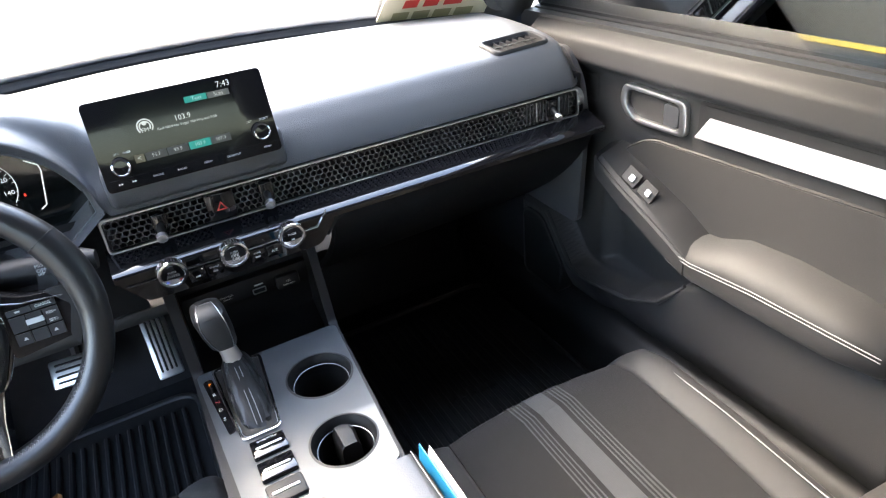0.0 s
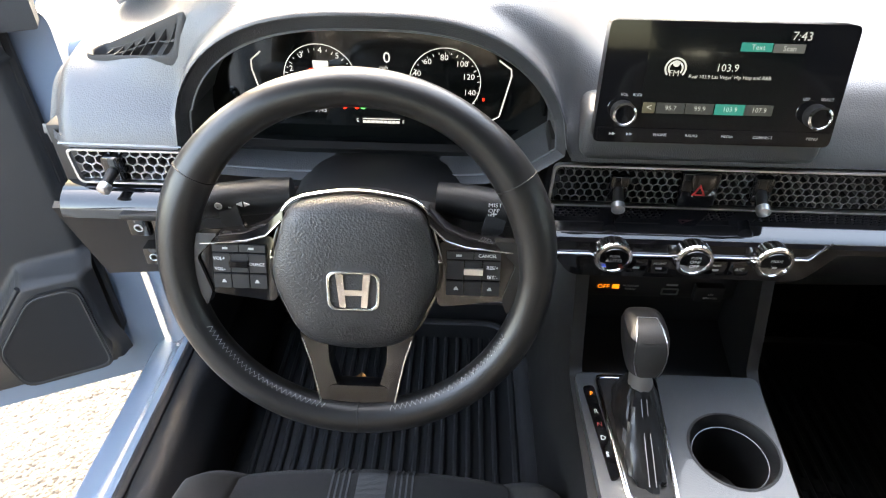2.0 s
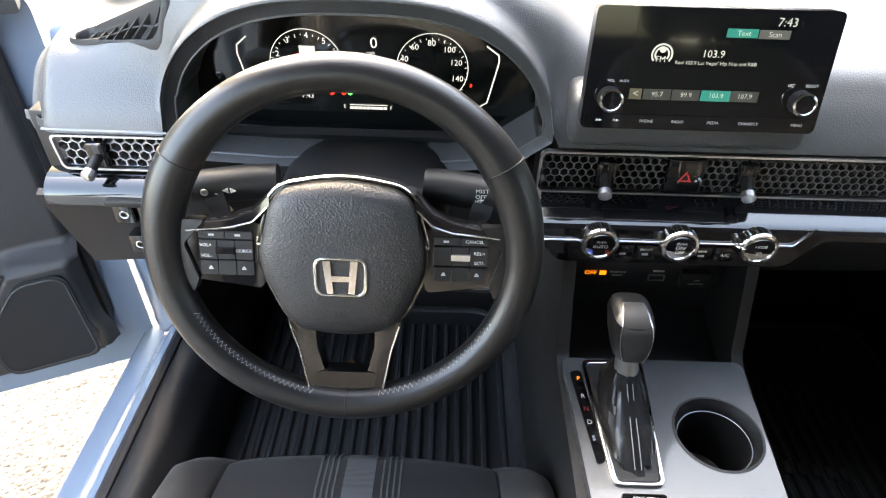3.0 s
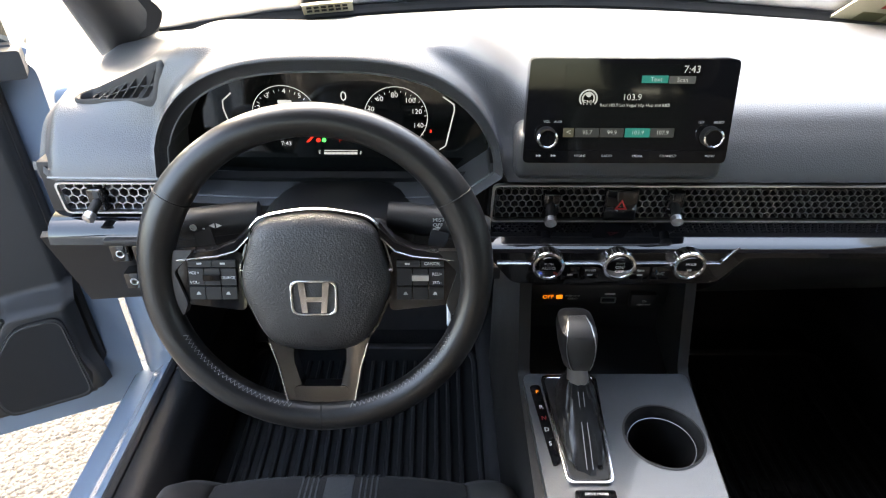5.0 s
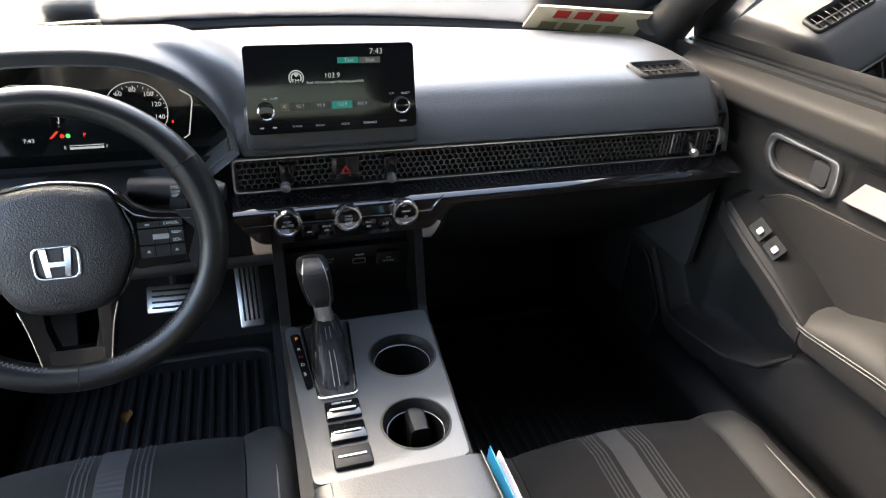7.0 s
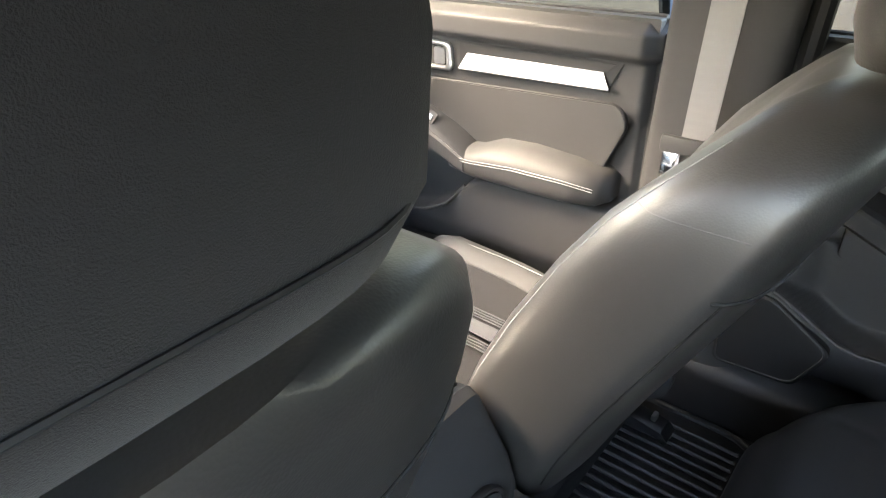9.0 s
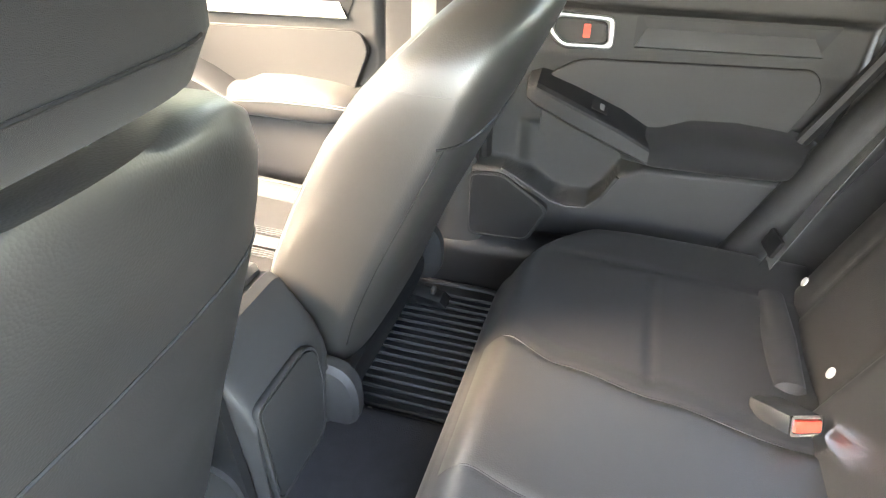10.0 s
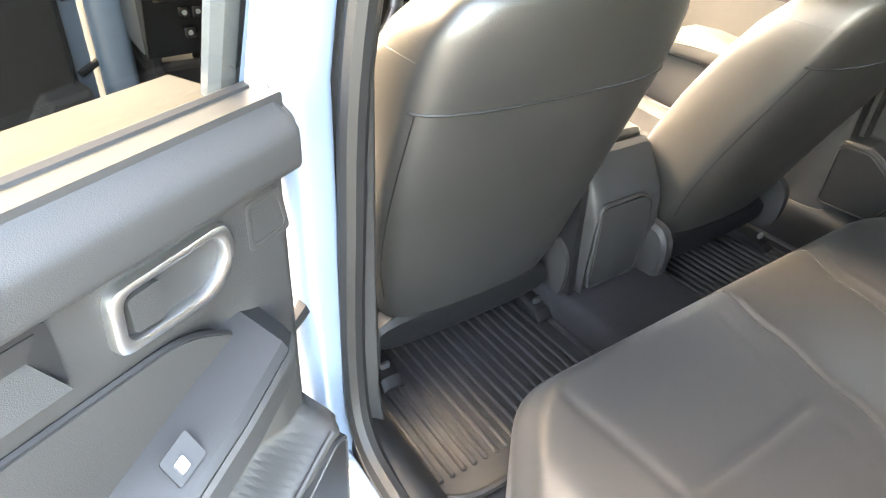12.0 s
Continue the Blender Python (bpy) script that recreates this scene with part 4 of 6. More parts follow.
port = part("port_panel", rbox((-0.106, 0.188, 0.680), (0.106, 0.21, 0.722), 0.006), PLASTIC, cons, "black panel with charging sockets")
letters("OFF", 0.0095, (-0.072, 0.187, 0.700), X, Z, AMBER, port)
part("airbag_light", rbox((-0.060, 0.1866, 0.6965), (-0.051, 0.1875, 0.7035), 0.002), AMBER, port, "amber warning light")
for z, t in ((0.7025, "PASSENGER"), (0.697, "AIRBAG")):
    letters(t, 0.0042, (-0.036, 0.187, z), X, Z, WHITE, port)
part("usb_socket", frame_of(rounded([(0.006, 0.688), (0.029, 0.688), (0.029, 0.699), (0.006, 0.699)], 0.002), rounded([(0.008, 0.690), (0.027, 0.690), (0.027, 0.697), (0.008, 0.697)], 0.0015), (0, 0.188, 0), X, Z, -Y, 0.001), SATIN, port, "outlined charging socket")
part("usb_mark", rbox((0.011, 0.187, 0.704), (0.026, 0.1878, 0.7065), 0), WHITE, port)
cap12 = part("socket_cap", rbox((0.046, 0.176, 0.685), (0.086, 0.19, 0.712), 0.005), PLASTIC, port, "black power socket cap")
letters("12V", 0.005, (0.066, 0.1755, 0.701), X, Z, WHITE, cap12)
letters("180W MAX", 0.0042, (0.066, 0.1755, 0.695), X, Z, WHITE, cap12)
RIB = mat("ribbed_grey_panel", (0.050, 0.055, 0.061), 0.36, spec=0.6, metal=0.0, grain=0.18, grain_size=330, weave=1.0, vary=0.08, coat=0.45)
top = part("top_panel", plate_with_holes(rounded([(-0.119, 0.074), (0.104, 0.074), (0.079, -0.235), (-0.108, -0.235)], 0.012), [circle(0.042, -0.031, 0.0490), circle(0.028, -0.168, 0.0450)], 0.656, 0.012), RIB, cons, "grey ribbed console panel", sharp=30)
for cx, cy, r in ((0.042, -0.031, 0.0490), (0.028, -0.168, 0.0450)):
    cup = part("cup_holder", loft([[Vector((cx + q * math.cos(2 * math.pi * i / 40), cy + q * math.sin(2 * math.pi * i / 40), z)) for i in range(40)] for q, z in ((r + 0.001, 0.6565), (r - 0.002, 0.657), (r - 0.006, 0.648), (r - 0.007, 0.640), (r - 0.009, 0.560), (r - 0.02, 0.552), (0.001, 0.551))], cap=False), PLASTIC, cons, "deep black cup holder")
    part("cup_line", tube([(cx + (r - 0.008) * math.cos(2 * math.pi * i / 40), cy + (r - 0.008) * math.sin(2 * math.pi * i / 40), 0.641) for i in range(40)], 0.0007, 5, True), BRUSHED, cup)
part("cup_divider", loft([ring_at((0.036 + 0.006 * math.sin(k), y, 0.61), X, Z, w, h, 16, 4) for k, y, w, h in ((0, -0.075, 0.020, 0.030), (0, -0.085, 0.022, 0.036), (0, -0.125, 0.017, 0.036), (0, -0.165, 0.014, 0.030))]), PLASTIC, cons, "black tongue between the cup holders")
gate = part("gear_gate", frame_of(rounded([(-0.097, 0.068), (-0.021, 0.068), (-0.034, -0.100), (-0.088, -0.100)], 0.010), rounded([(-0.0920, 0.0630), (-0.0260, 0.0630), (-0.0385, -0.0950), (-0.0830, -0.0950)], 0.008), (0, 0, 0.655), X, Y, Z, 0.005, 0.001), CHROME, cons, "satin chrome frame of the gear gate")
part("gate_plate", slab(rounded([(-0.095, 0.066), (-0.023, 0.066), (-0.036, -0.098), (-0.086, -0.098)], 0.009), (0, 0, 0.6545), X, Y, Z, 0.003), PLASTIC, cons)
ind = part("gear_indicator", slab(rounded([(-0.113, 0.05), (-0.099, 0.052), (-0.090, -0.072), (-0.100, -0.076)], 0.006), (0, 0, 0.6555), X, Y, Z, 0.003, 0.001), GLOSS, cons, "gloss black gear indicator strip")
for y, t, m in ((0.038, "P", AMBER), (0.012, "R", WHITE), (-0.006, "N", mat("red_letter", (0.35, 0.02, 0.02), 0.5)), (-0.024, "D", WHITE), (-0.045, "S", WHITE)):
    letters(t, 0.0085, (-0.1035 + 0.05 * (0.03 - y) * 1.2, y, 0.6590), X, Y, m, ind)
for k, (y, t) in enumerate(((-0.125, "DRIVE MODE"), (-0.165, ""), (-0.205, ""))):
    b = part("console_button", rbox((-0.082, y - 0.016, 0.652), (-0.036, y + 0.016, 0.662), 0.003), GLOSS if k < 2 else DEEP, cons, "black console switch")
    part("switch_edge", rbox((-0.076, y - 0.003, 0.6615), (-0.042, y + 0.001, 0.6635), 0.001), SATIN, b)
    if t:
        letters(t, 0.0045, (-0.059, y + 0.009, 0.6625), X, Y, WHITE, b)
lid = part("armrest_lid", loft([ring_at((-0.006, y, z), X, Z, w, h, 28, 5) for y, z, w, h in ((-0.236, 0.642, 0.098, 0.010), (-0.240, 0.645, 0.103, 0.018), (-0.42, 0.648, 0.103, 0.020), (-0.560, 0.644, 0.100, 0.018), (-0.568, 0.642, 0.094, 0.010))]), LEATHERETTE, cons, "dark leatherette armrest lid")
for s in (-1, 1):
    part("lid_stitch", tube([(s * 0.090, -0.24 - 0.034 * i, 0.664 + 0.003 * math.sin(i / 9 * math.pi) - 0.008 * (i / 9) ** 3) for i in range(10)], 0.0008, 5), THREAD, lid)
tail = part("console_tail", loft([ring_at((0.004, y, (zt + zb) / 2), X, Z, w, (zt - zb) / 2, 40, 9) for y, zt, zb, w in ((-0.50, 0.632, 0.30, 0.104), (-0.578, 0.646, 0.31, 0.108), (-0.592, 0.638, 0.31, 0.108), (-0.640, 0.565, 0.31, 0.106), (-0.652, 0.530, 0.31, 0.104), (-0.650, 0.44, 0.315, 0.099), (-0.640, 0.42, 0.32, 0.090))]), GREYPL, cons, "grey rear end of the console", sharp=25)
face = rounded([(-0.084, 0.345), (0.060, 0.345), (0.076, 0.44), (0.066, 0.520), (0.035, 0.545), (-0.090, 0.545)], 0.018)
part("tail_panel", slab(face, (0.004, -0.646, 0), X, Z, -Y, 0.010, 0.003), GREYPL, tail, "inset grey panel")
part("panel_rim", frame_of([(q[0] * 1.09, 0.445 + (q[1] - 0.445) * 1.09) for q in face], [(q[0] * 1.02, 0.445 + (q[1] - 0.445) * 1.02) for q in face], (0.004, -0.644, 0), X, Z, -Y, 0.013, 0.004), GREYPL, tail, "raised grey rim")

lever = thing("gear_lever", (-0.058, 0.0, 0.656), "black leather gear lever with pleated boot", "gear lever")
rings = []
for t, (cx, cy, z, w, l) in enumerate(((-0.060, -0.016, 0.657, 0.0235, 0.070), (-0.060, -0.014, 0.663, 0.0235, 0.066), (-0.060, -0.006, 0.672, 0.0235, 0.058), (-0.060, -0.001, 0.680, 0.0225, 0.048), (-0.060, 0.004, 0.690, 0.0215, 0.038), (-0.061, 0.009, 0.702, 0.018, 0.025), (-0.062, 0.012, 0.712, 0.013, 0.014))):
    ring = ring_at((cx, cy, z), X, Y, w, l, 40, 3)
    rings.append([p + Vector((p.x - cx, p.y - cy, 0)) * (0.05 * math.sin(i * 1.9 + t * 1.7) + 0.03 * math.sin(i * 0.9 + t * 2.9)) + Z * 0.0016 * math.sin(i * 1.3 + t * 2) for i, p in enumerate(ring)])
boot = part("boot", loft(rings), LEATHER, lever, "pleated black leather boot")
for s in (-1, 1):
    part("boot_stitch", tube([(-0.060 + s * 0.0035, -0.085, 0.664), (-0.060 + s * 0.0035, -0.055, 0.678), (-0.061 + s * 0.003, -0.026, 0.694), (-0.062 + s * 0.003, -0.008, 0.708)], 0.0006, 5), THREAD, boot)
part("neck", tube([(-0.062, 0.012, 0.708), (-0.064, 0.014, 0.722), (-0.067, 0.016, 0.742)], [0.0135, 0.0125, 0.0115], 20), SATIN, lever, "silver collar")
kn = part("knob", loft([ring_at((cx, cy, z), X, Y, w, l, 32, 3.4) for cx, cy, z, w, l in ((-0.066, 0.014, 0.738, 0.0150, 0.017), (-0.067, 0.014, 0.744, 0.0185, 0.021), (-0.070, 0.014, 0.765, 0.0215, 0.026), (-0.0735, 0.013, 0.790, 0.0225, 0.029), (-0.0745, 0.012, 0.800, 0.0205, 0.027), (-0.075, 0.012, 0.805, 0.0150, 0.020), (-0.075, 0.012, 0.8065, 0.007, 0.010))]), LEATHER, lever, "black leather knob")
inlay = [(-0.0665, -0.0075, 0.744, 0.0105), (-0.069, -0.0125, 0.758, 0.0135), (-0.0715, -0.0150, 0.775, 0.0160), (-0.0735, -0.0158, 0.790, 0.0165), (-0.0745, -0.0120, 0.801, 0.0150), (-0.075, -0.0010, 0.8075, 0.0130), (-0.075, 0.0150, 0.8085, 0.0100)]
part("knob_inlay", loft([[Vector((cx - w, cy, z)), Vector((cx - w * 0.7, cy - 0.002, z + 0.0005)), Vector((cx + w * 0.7, cy - 0.002, z + 0.0005)), Vector((cx + w, cy, z)), Vector((cx + w * 0.9, cy + 0.004, z - 0.003)), Vector((cx - w * 0.9, cy + 0.004, z - 0.003))] for cx, cy, z, w in inlay]), GREYPL, kn, "satin grey face of the knob", sharp=60)
part("inlay_line", tube([(cx - w, cy - 0.001, z) for cx, cy, z, w in inlay] + [(cx + w, cy - 0.001, z) for cx, cy, z, w in inlay[::-1]], 0.0006, 5), SATIN, kn, "thin silver outline")

paper = thing("folded_leaflet", (0.105, -0.268, 0.525), "blue and white folded paper leaflet beside the console", "leaflet")
part("blue_page", slab([(-0.05, 0.0), (0.05, 0.0), (0.045, 0.125), (-0.055, 0.125)], (0.096, -0.268, 0.525), Y, Vector((0.10, 0, 1)).normalized(), X, 0.0012), mat("blue_paper", (0.02, 0.30, 0.62), 0.5), paper)
part("white_page", slab([(-0.05, 0.0), (0.05, 0.0), (0.045, 0.115), (-0.055, 0.115)], (0.099, -0.268, 0.525), Y, Vector((0.20, 0, 1)).normalized(), X, 0.0012), mat("white_paper", (0.80, 0.80, 0.80), 0.6), paper)


# ---- seats ----
def seat(x, front, z, back, lean, label):
    """A front seat: front is the y of the cushion's front edge, z the height of its top, back the shift of the backrest."""
    t = thing("car_seat", (x, front - 0.3, 0.245), label, "seat", "front seats")
    def cush(lo, hi, flare, top_extra, mat_, nm, lab):
        rings = []
        for y, zt, k in ((0.0, -0.055, 0.90), (-0.006, -0.030, 0.95), (-0.025, -0.010, 0.98), (-0.07, 0.0, 1.0), (-0.25, -0.010, 1.0), (-0.42, -0.030, 0.98), (-0.52, -0.04, 0.95)):
            pts = []
            n = 14
            for i in range(n + 1):
                p = lo + (hi - lo) * i / n
                e = top_extra(p)
                pts.append(Vector((x + p * k, front + y - 0.03 * (abs(p) / 0.25) ** 3, z + zt + e)))
            pts.append(Vector((x + hi * k * (1 + flare), front + y - 0.03 * (abs(hi) / 0.25) ** 3, z - 0.15)))
            pts.append(Vector((x + lo * k * (1 + flare), front + y - 0.03 * (abs(lo) / 0.25) ** 3, z - 0.15)))
            rings.append(pts)
        return part(nm, loft(rings), mat_, t, lab, sharp=70)
    cu = cush(-0.172, 0.172, 0, lambda p: 0.004 * math.cos(p / 0.172 * math.pi / 2), FABRIC, "cushion", "black cloth seat cushion")
    for s in (-1, 1):
        lo, hi = (0.174, 0.262) if s > 0 else (-0.262, -0.174)
        bo = cush(lo, hi, 0.0, lambda p: 0.020 * math.sin(math.pi * min(1, (abs(p) - 0.174) / 0.088 * 0.9)) - 0.05 * smooth01(0.22, 0.262, abs(p)) ** 2, BENCH, "side_bolster", "dark cloth side bolster")
        part("piping", tube([(x + s * 0.215, front - 0.020 - 0.02 * (0.215 / 0.25) ** 3 + yy, z + zz + 0.021) for yy, zz in ((0.005, -0.045), (-0.01, -0.022), (-0.05, -0.004), (-0.2, -0.007), (-0.40, -0.025))], 0.0012, 5), THREAD, bo, "grey stitching")
    def band(a, b, h, m, nm):
        return part(nm, grid(lambda u, v: Vector((x + a + (b - a) * u, front + curve_at([(0, 0.004), (0.06, -0.003), (0.14, -0.022), (0.3, -0.07), (1, -0.50)], v), z + h + curve_at([(0, -0.058), (0.06, -0.028), (0.14, -0.007), (0.3, 0.004), (0.7, -0.006), (1, -0.033)], v) - 0.0005)), 6, 40, 0.002), m, t, "grey woven centre stripe")
    band(-0.0185, 0.0185, 0.0012, STRIPE, "stripe")
    for a in (-0.050, -0.043, -0.036, -0.029, 0.029, 0.036, 0.043, 0.050):
        band(a - 0.0012, a + 0.0012, 0.0010, STRIPE, "thin_stripe")
    # backrest: cloth front, leatherette shell
    b0, L = front - 0.50 + back, []
    z = 0.52
    for zz, yb, th, w in ((0.40, -0.09, 0.10, 0.20), (0.47, -0.115, 0.13, 0.225), (0.55, -0.135, 0.145, 0.243), (0.65, -0.165, 0.15, 0.252), (0.75, -0.20, 0.15, 0.256), (0.85, -0.235, 0.14, 0.256), (0.92, -0.26, 0.130, 0.253), (0.97, -0.278, 0.12, 0.241), (1.01, -0.29, 0.105, 0.218), (1.035, -0.293, 0.085, 0.178), (1.048, -0.290, 0.05, 0.11)):
        ring = []
        for p in ring_at((0, 0, 0), X, Y, w, th / 2 + 0.012, 44, curve_at([(0.85, 4.2), (0.97, 3.2), (1.04, 2.6)], zz)):
            f = abs(p.x) / w
            ring.append(Vector((x + p.x + (0.010 if x < 0 else 0.0), b0 + yb + th / 2 + p.y + (0.050 * smooth01(0.45, 0.95, f) * (1 - 0.5 * smooth01(0.9, 1.04, zz)) if p.y > 0 else -0.012 * (1 - f * f)) - lean * (zz - 0.45), zz)))
        L.append(ring)
    br = part("backrest", loft(L), LEATHERETTE, t, "dark leatherette backrest", sharp=60)
    yl = -lean * 0.65
    mix_ = lambda a, b, t_: [p.lerp(q, t_) for p, q in zip(a, b)]
    seam = mix_(L[5], L[6], 0.3)[24:43]
    part("back_seam", tube([p - Y * 0.0005 for i, p in enumerate(seam)], 0.0022, 6), DEEP, br, "seam across the back")
    for s, i0, i1 in ((-1, 18, 25), (1, 4, 41)):
        at = (lambda i: i % 44) if s < 0 else (lambda i: (22 - i) % 44)
        part("side_stitch", tube([L[k][at(19 if k > 1 else 20)] for k in range(1, 9)], 0.0008, 6), THREAD, br, "pale stitching along the bolster")
        part("shoulder_stitch", tube([L[6][at(i)].lerp(L[7][at(i)], 0.5 - 0.03 * (i - 19)) for i in range(19, 24)], 0.0006, 5), SADDLE, br, "stitching on the shoulder")
        part("side_seam", tube(eased([L[k][i1] for k in range(1, 6)] + [L[5][i1].lerp(L[6][i1], 0.3)]), 0.0014, 6), PLASTIC, br, "dark piping down the back")
        part("hip_cover", loft([ring_at((x + s * 0.232 + s * d, b0 - 0.075, 0.375), Y, Z, r * 1.0, r * 1.25, 24, 2.6) for d, r in ((0.0, 0.062), (0.022, 0.062), (0.032, 0.054), (0.036, 0.03))]), GREYPL, t, "grey plastic recliner cover")
        part("rail", rbox((x + s * 0.20 - 0.02, front - 0.60, 0.245), (x + s * 0.20 + 0.02, front - 0.06, 0.285), 0.006), DEEP, t, "black seat rail")
        part("rail_foot", loft([ring_at((x + s * 0.20, front - 0.60 + q, h), X, Z, 0.024, k, 14, 3) for q, h, k in ((0.03, 0.275, 0.020), (-0.03, 0.268, 0.016), (-0.045, 0.258, 0.008))]), PLASTIC, t, "black rail end")
        part("rail_bracket", joined(rbox((x + s * 0.20 - 0.014, front - 0.645, 0.246), (x + s * 0.20 + 0.014, front - 0.60, 0.256), 0.003), rbox((x + s * 0.20 - 0.010, front - 0.612, 0.25), (x + s * 0.20 + 0.010, front - 0.602, 0.30), 0.003), tube([(x + s * 0.20, front - 0.632, 0.254), (x + s * 0.20, front - 0.632, 0.264)], 0.008, 6)), SATIN, t, "bare metal rail bracket with bolt")
    part("seat_frame", rbox((x - 0.22, front - 0.50, z - 0.24), (x + 0.22, front - 0.05, z - 0.13), 0.02, 3), PLASTIC, t, "black seat frame")
    part("frame_skirt", loft([ring_at((x, b0 - 0.06 + q, z - 0.16), X, Z, 0.215, h, 20, 4) for q, h in ((0, 0.05), (-0.03, 0.045), (-0.04, 0.03))]), PLASTIC, t)
    H = []
    for zz, w, th, dy in ((1.060, 0.11, 0.034, 0.005), (1.068, 0.140, 0.048, 0.003), (1.10, 0.156, 0.060, 0), (1.16, 0.160, 0.063, 0.0), (1.21, 0.155, 0.060, 0.002), (1.245, 0.135, 0.050, 0.005), (1.262, 0.10, 0.030, 0.008)):
        H.append(ring_at((x, b0 - 0.268 + yl + dy, zz), X, Y, w, th, 32, 3.2))
    # Darker cloth on the driver's headrest stands in for its shade.
    hr = part("headrest", loft(H), FABRIC if x < 0 else LEATHERETTE, t, "black padded headrest", sharp=70)
    part("headrest_seam", tube([(x - 0.140 + 0.0140 * 2 * i / 2, b0 - 0.268 + yl - 0.0610 + 0.03 * abs(i / 10 - 1) ** 6, 1.10) for i in range(21)], 0.0014, 5), DEEP, hr)
    for s in (-1, 1):
        part("post", tube([(x + s * 0.065, b0 - 0.262 + yl, 1.02), (x + s * 0.065, b0 - 0.262 + yl, 1.08)], 0.006, 12), CHROME, t, "chrome headrest post")
        part("post_collar", lathe([(0.013, 0), (0.013, 0.008), (0.007, 0.009)], 18, pose(x + s * 0.065, b0 - 0.262 + yl, 1.040)), GLOSS, t)
    return t


seat(-0.365, 0.02, 0.545, -0.01, 0.0, "black cloth driver's seat with grey centre stripe")
seat(0.365, -0.085, 0.50, 0.02, 0.14, "black cloth passenger seat with grey centre stripe")

# ---- rear bench ----
SEAM = mat("dark_thread", (0.050, 0.050, 0.050), 0.8, spec=0.1)
bench = thing("rear_bench", (0, -1.2, 0.245), "dark grey rear bench with a smooth leatherette middle seat", "seat")
SEAM_R = lambda y: curve_at([(0, 0.205), (0.10, 0.165), (0.24, 0.132), (0.42, 0.100)], -0.935 - y)
SEAM_L = lambda y: curve_at([(0, -0.062), (0.10, -0.088), (0.24, -0.122), (0.42, -0.165)], -0.935 - y)


def groove(d, w):
    return math.exp(-(d / w) ** 2)


def bench_top(x, y):
    """Height of the bench cushion's top."""
    f = smooth01(-0.865, -0.960, y)
    z = 0.508 + 0.012 * math.sin((y + 1.42) * 5) - 0.085 * (1 - f) ** 2
    z -= 0.014 * math.exp(-((abs(x) - 0.31) / 0.13) ** 2) * smooth01(-0.93, -1.03, y)
    z -= 0.09 * smooth01(0.56, 0.68, abs(x)) ** 2
    fade = smooth01(-0.93, -0.98, y)
    z -= fade * (0.0045 * groove(x - SEAM_R(y), 0.006) + 0.0045 * groove(x - SEAM_L(y), 0.006))
    z -= fade * (0.0022 * groove(x - SEAM_R(y) - 0.045, 0.010) + 0.0022 * groove(x - SEAM_L(y) + 0.055, 0.010))
    z -= fade * 0.0035 * groove(abs(x) - 0.475 - 0.06 * (y + 1.15), 0.010)
    for lo, hi in ((0.165, 0.45), (-0.455, -0.185)):
        z -= 0.006 * groove(y + 1.165, 0.008) * smooth01(lo - 0.02, lo + 0.02, x) * (1 - smooth01(hi - 0.02, hi + 0.02, x))
    return z


def bench_sheet(u, v):
    x = -0.685 + 1.37 * u
    y0 = -0.870 - 0.20 * smooth01(0.38, 0.69, abs(x)) ** 2
    y = y0 - (1.45 + y0) * (v - 0.15) / 0.85 if v > 0.15 else y0 - 0.012 * (1 - v / 0.15)
    z = bench_top(x, max(y, -1.45) + (y0 + 0.87) * -1 * (1 - smooth01(0.15, 0.5, v)))
    return Vector((x, y, z if v > 0.15 else 0.28 + (bench_top(x, -0.870) - 0.28) * v / 0.15))


part("cushion", grid(bench_sheet, 240, 110), BENCH, bench, "dark cloth bench cushion", sharp=80)
mid = lambda u, v: (SEAM_L(-0.90 - 0.50 * v) * (1 - u) + SEAM_R(-0.90 - 0.50 * v) * u, -0.90 - 0.50 * v)
part("middle_panel", grid(lambda u, v: Vector((*mid(u, v), bench_top(*mid(u, v)) + 0.0012)), 40, 60, 0.001), LEATHERETTE, bench, "smooth leatherette middle seat")
for line in (SEAM_L, SEAM_R):
    part("seat_seam", tube([(line(-0.93 - 0.0103 * i), -0.93 - 0.0103 * i, bench_top(line(-0.93 - 0.0103 * i), -0.93 - 0.0103 * i) + 0.0022) for i in range(41)], 0.0010, 5), SEAM, bench, "grey seam")


def bench_back(u, v):
    x = -0.56 + 1.12 * u
    z = 0.46 + 0.62 * v
    y = -1.395 - 0.44 * (z - 0.46) + 0.014 * math.sin(v * math.pi) - 0.045 * smooth01(0.46, 0.56, abs(x)) ** 2 - 0.05 * smooth01(0.92, 1.0, v)
    y += 0.028 * smooth01(0.215, 0.165, x)
    for g in (0.19, -0.19):
        y -= 0.010 * groove(x - g, 0.007)
    for g in (0.42, -0.42):
        y -= 0.004 * groove(x - g, 0.008)
    return Vector((x, y, z))


back = part("backrest", grid(bench_back, 160, 40, -0.10), LEATHERETTE, bench, "dark leatherette backrest", sharp=80)
BUTTON = mat("white_button", (0.7, 0.7, 0.68), 0.4)
for x in (0.487, 0.245, -0.245, -0.487):
    part("anchor_button", lathe([(0.009, 0), (0.009, 0.002), (0.001, 0.0035)], 18, Matrix.Translation(bench_back((x + 0.56) / 1.12, 0.12) + Vector((0, 0.001, 0))) @ pose(0, 0, 0, -66)), BUTTON, back, "small white anchor button")
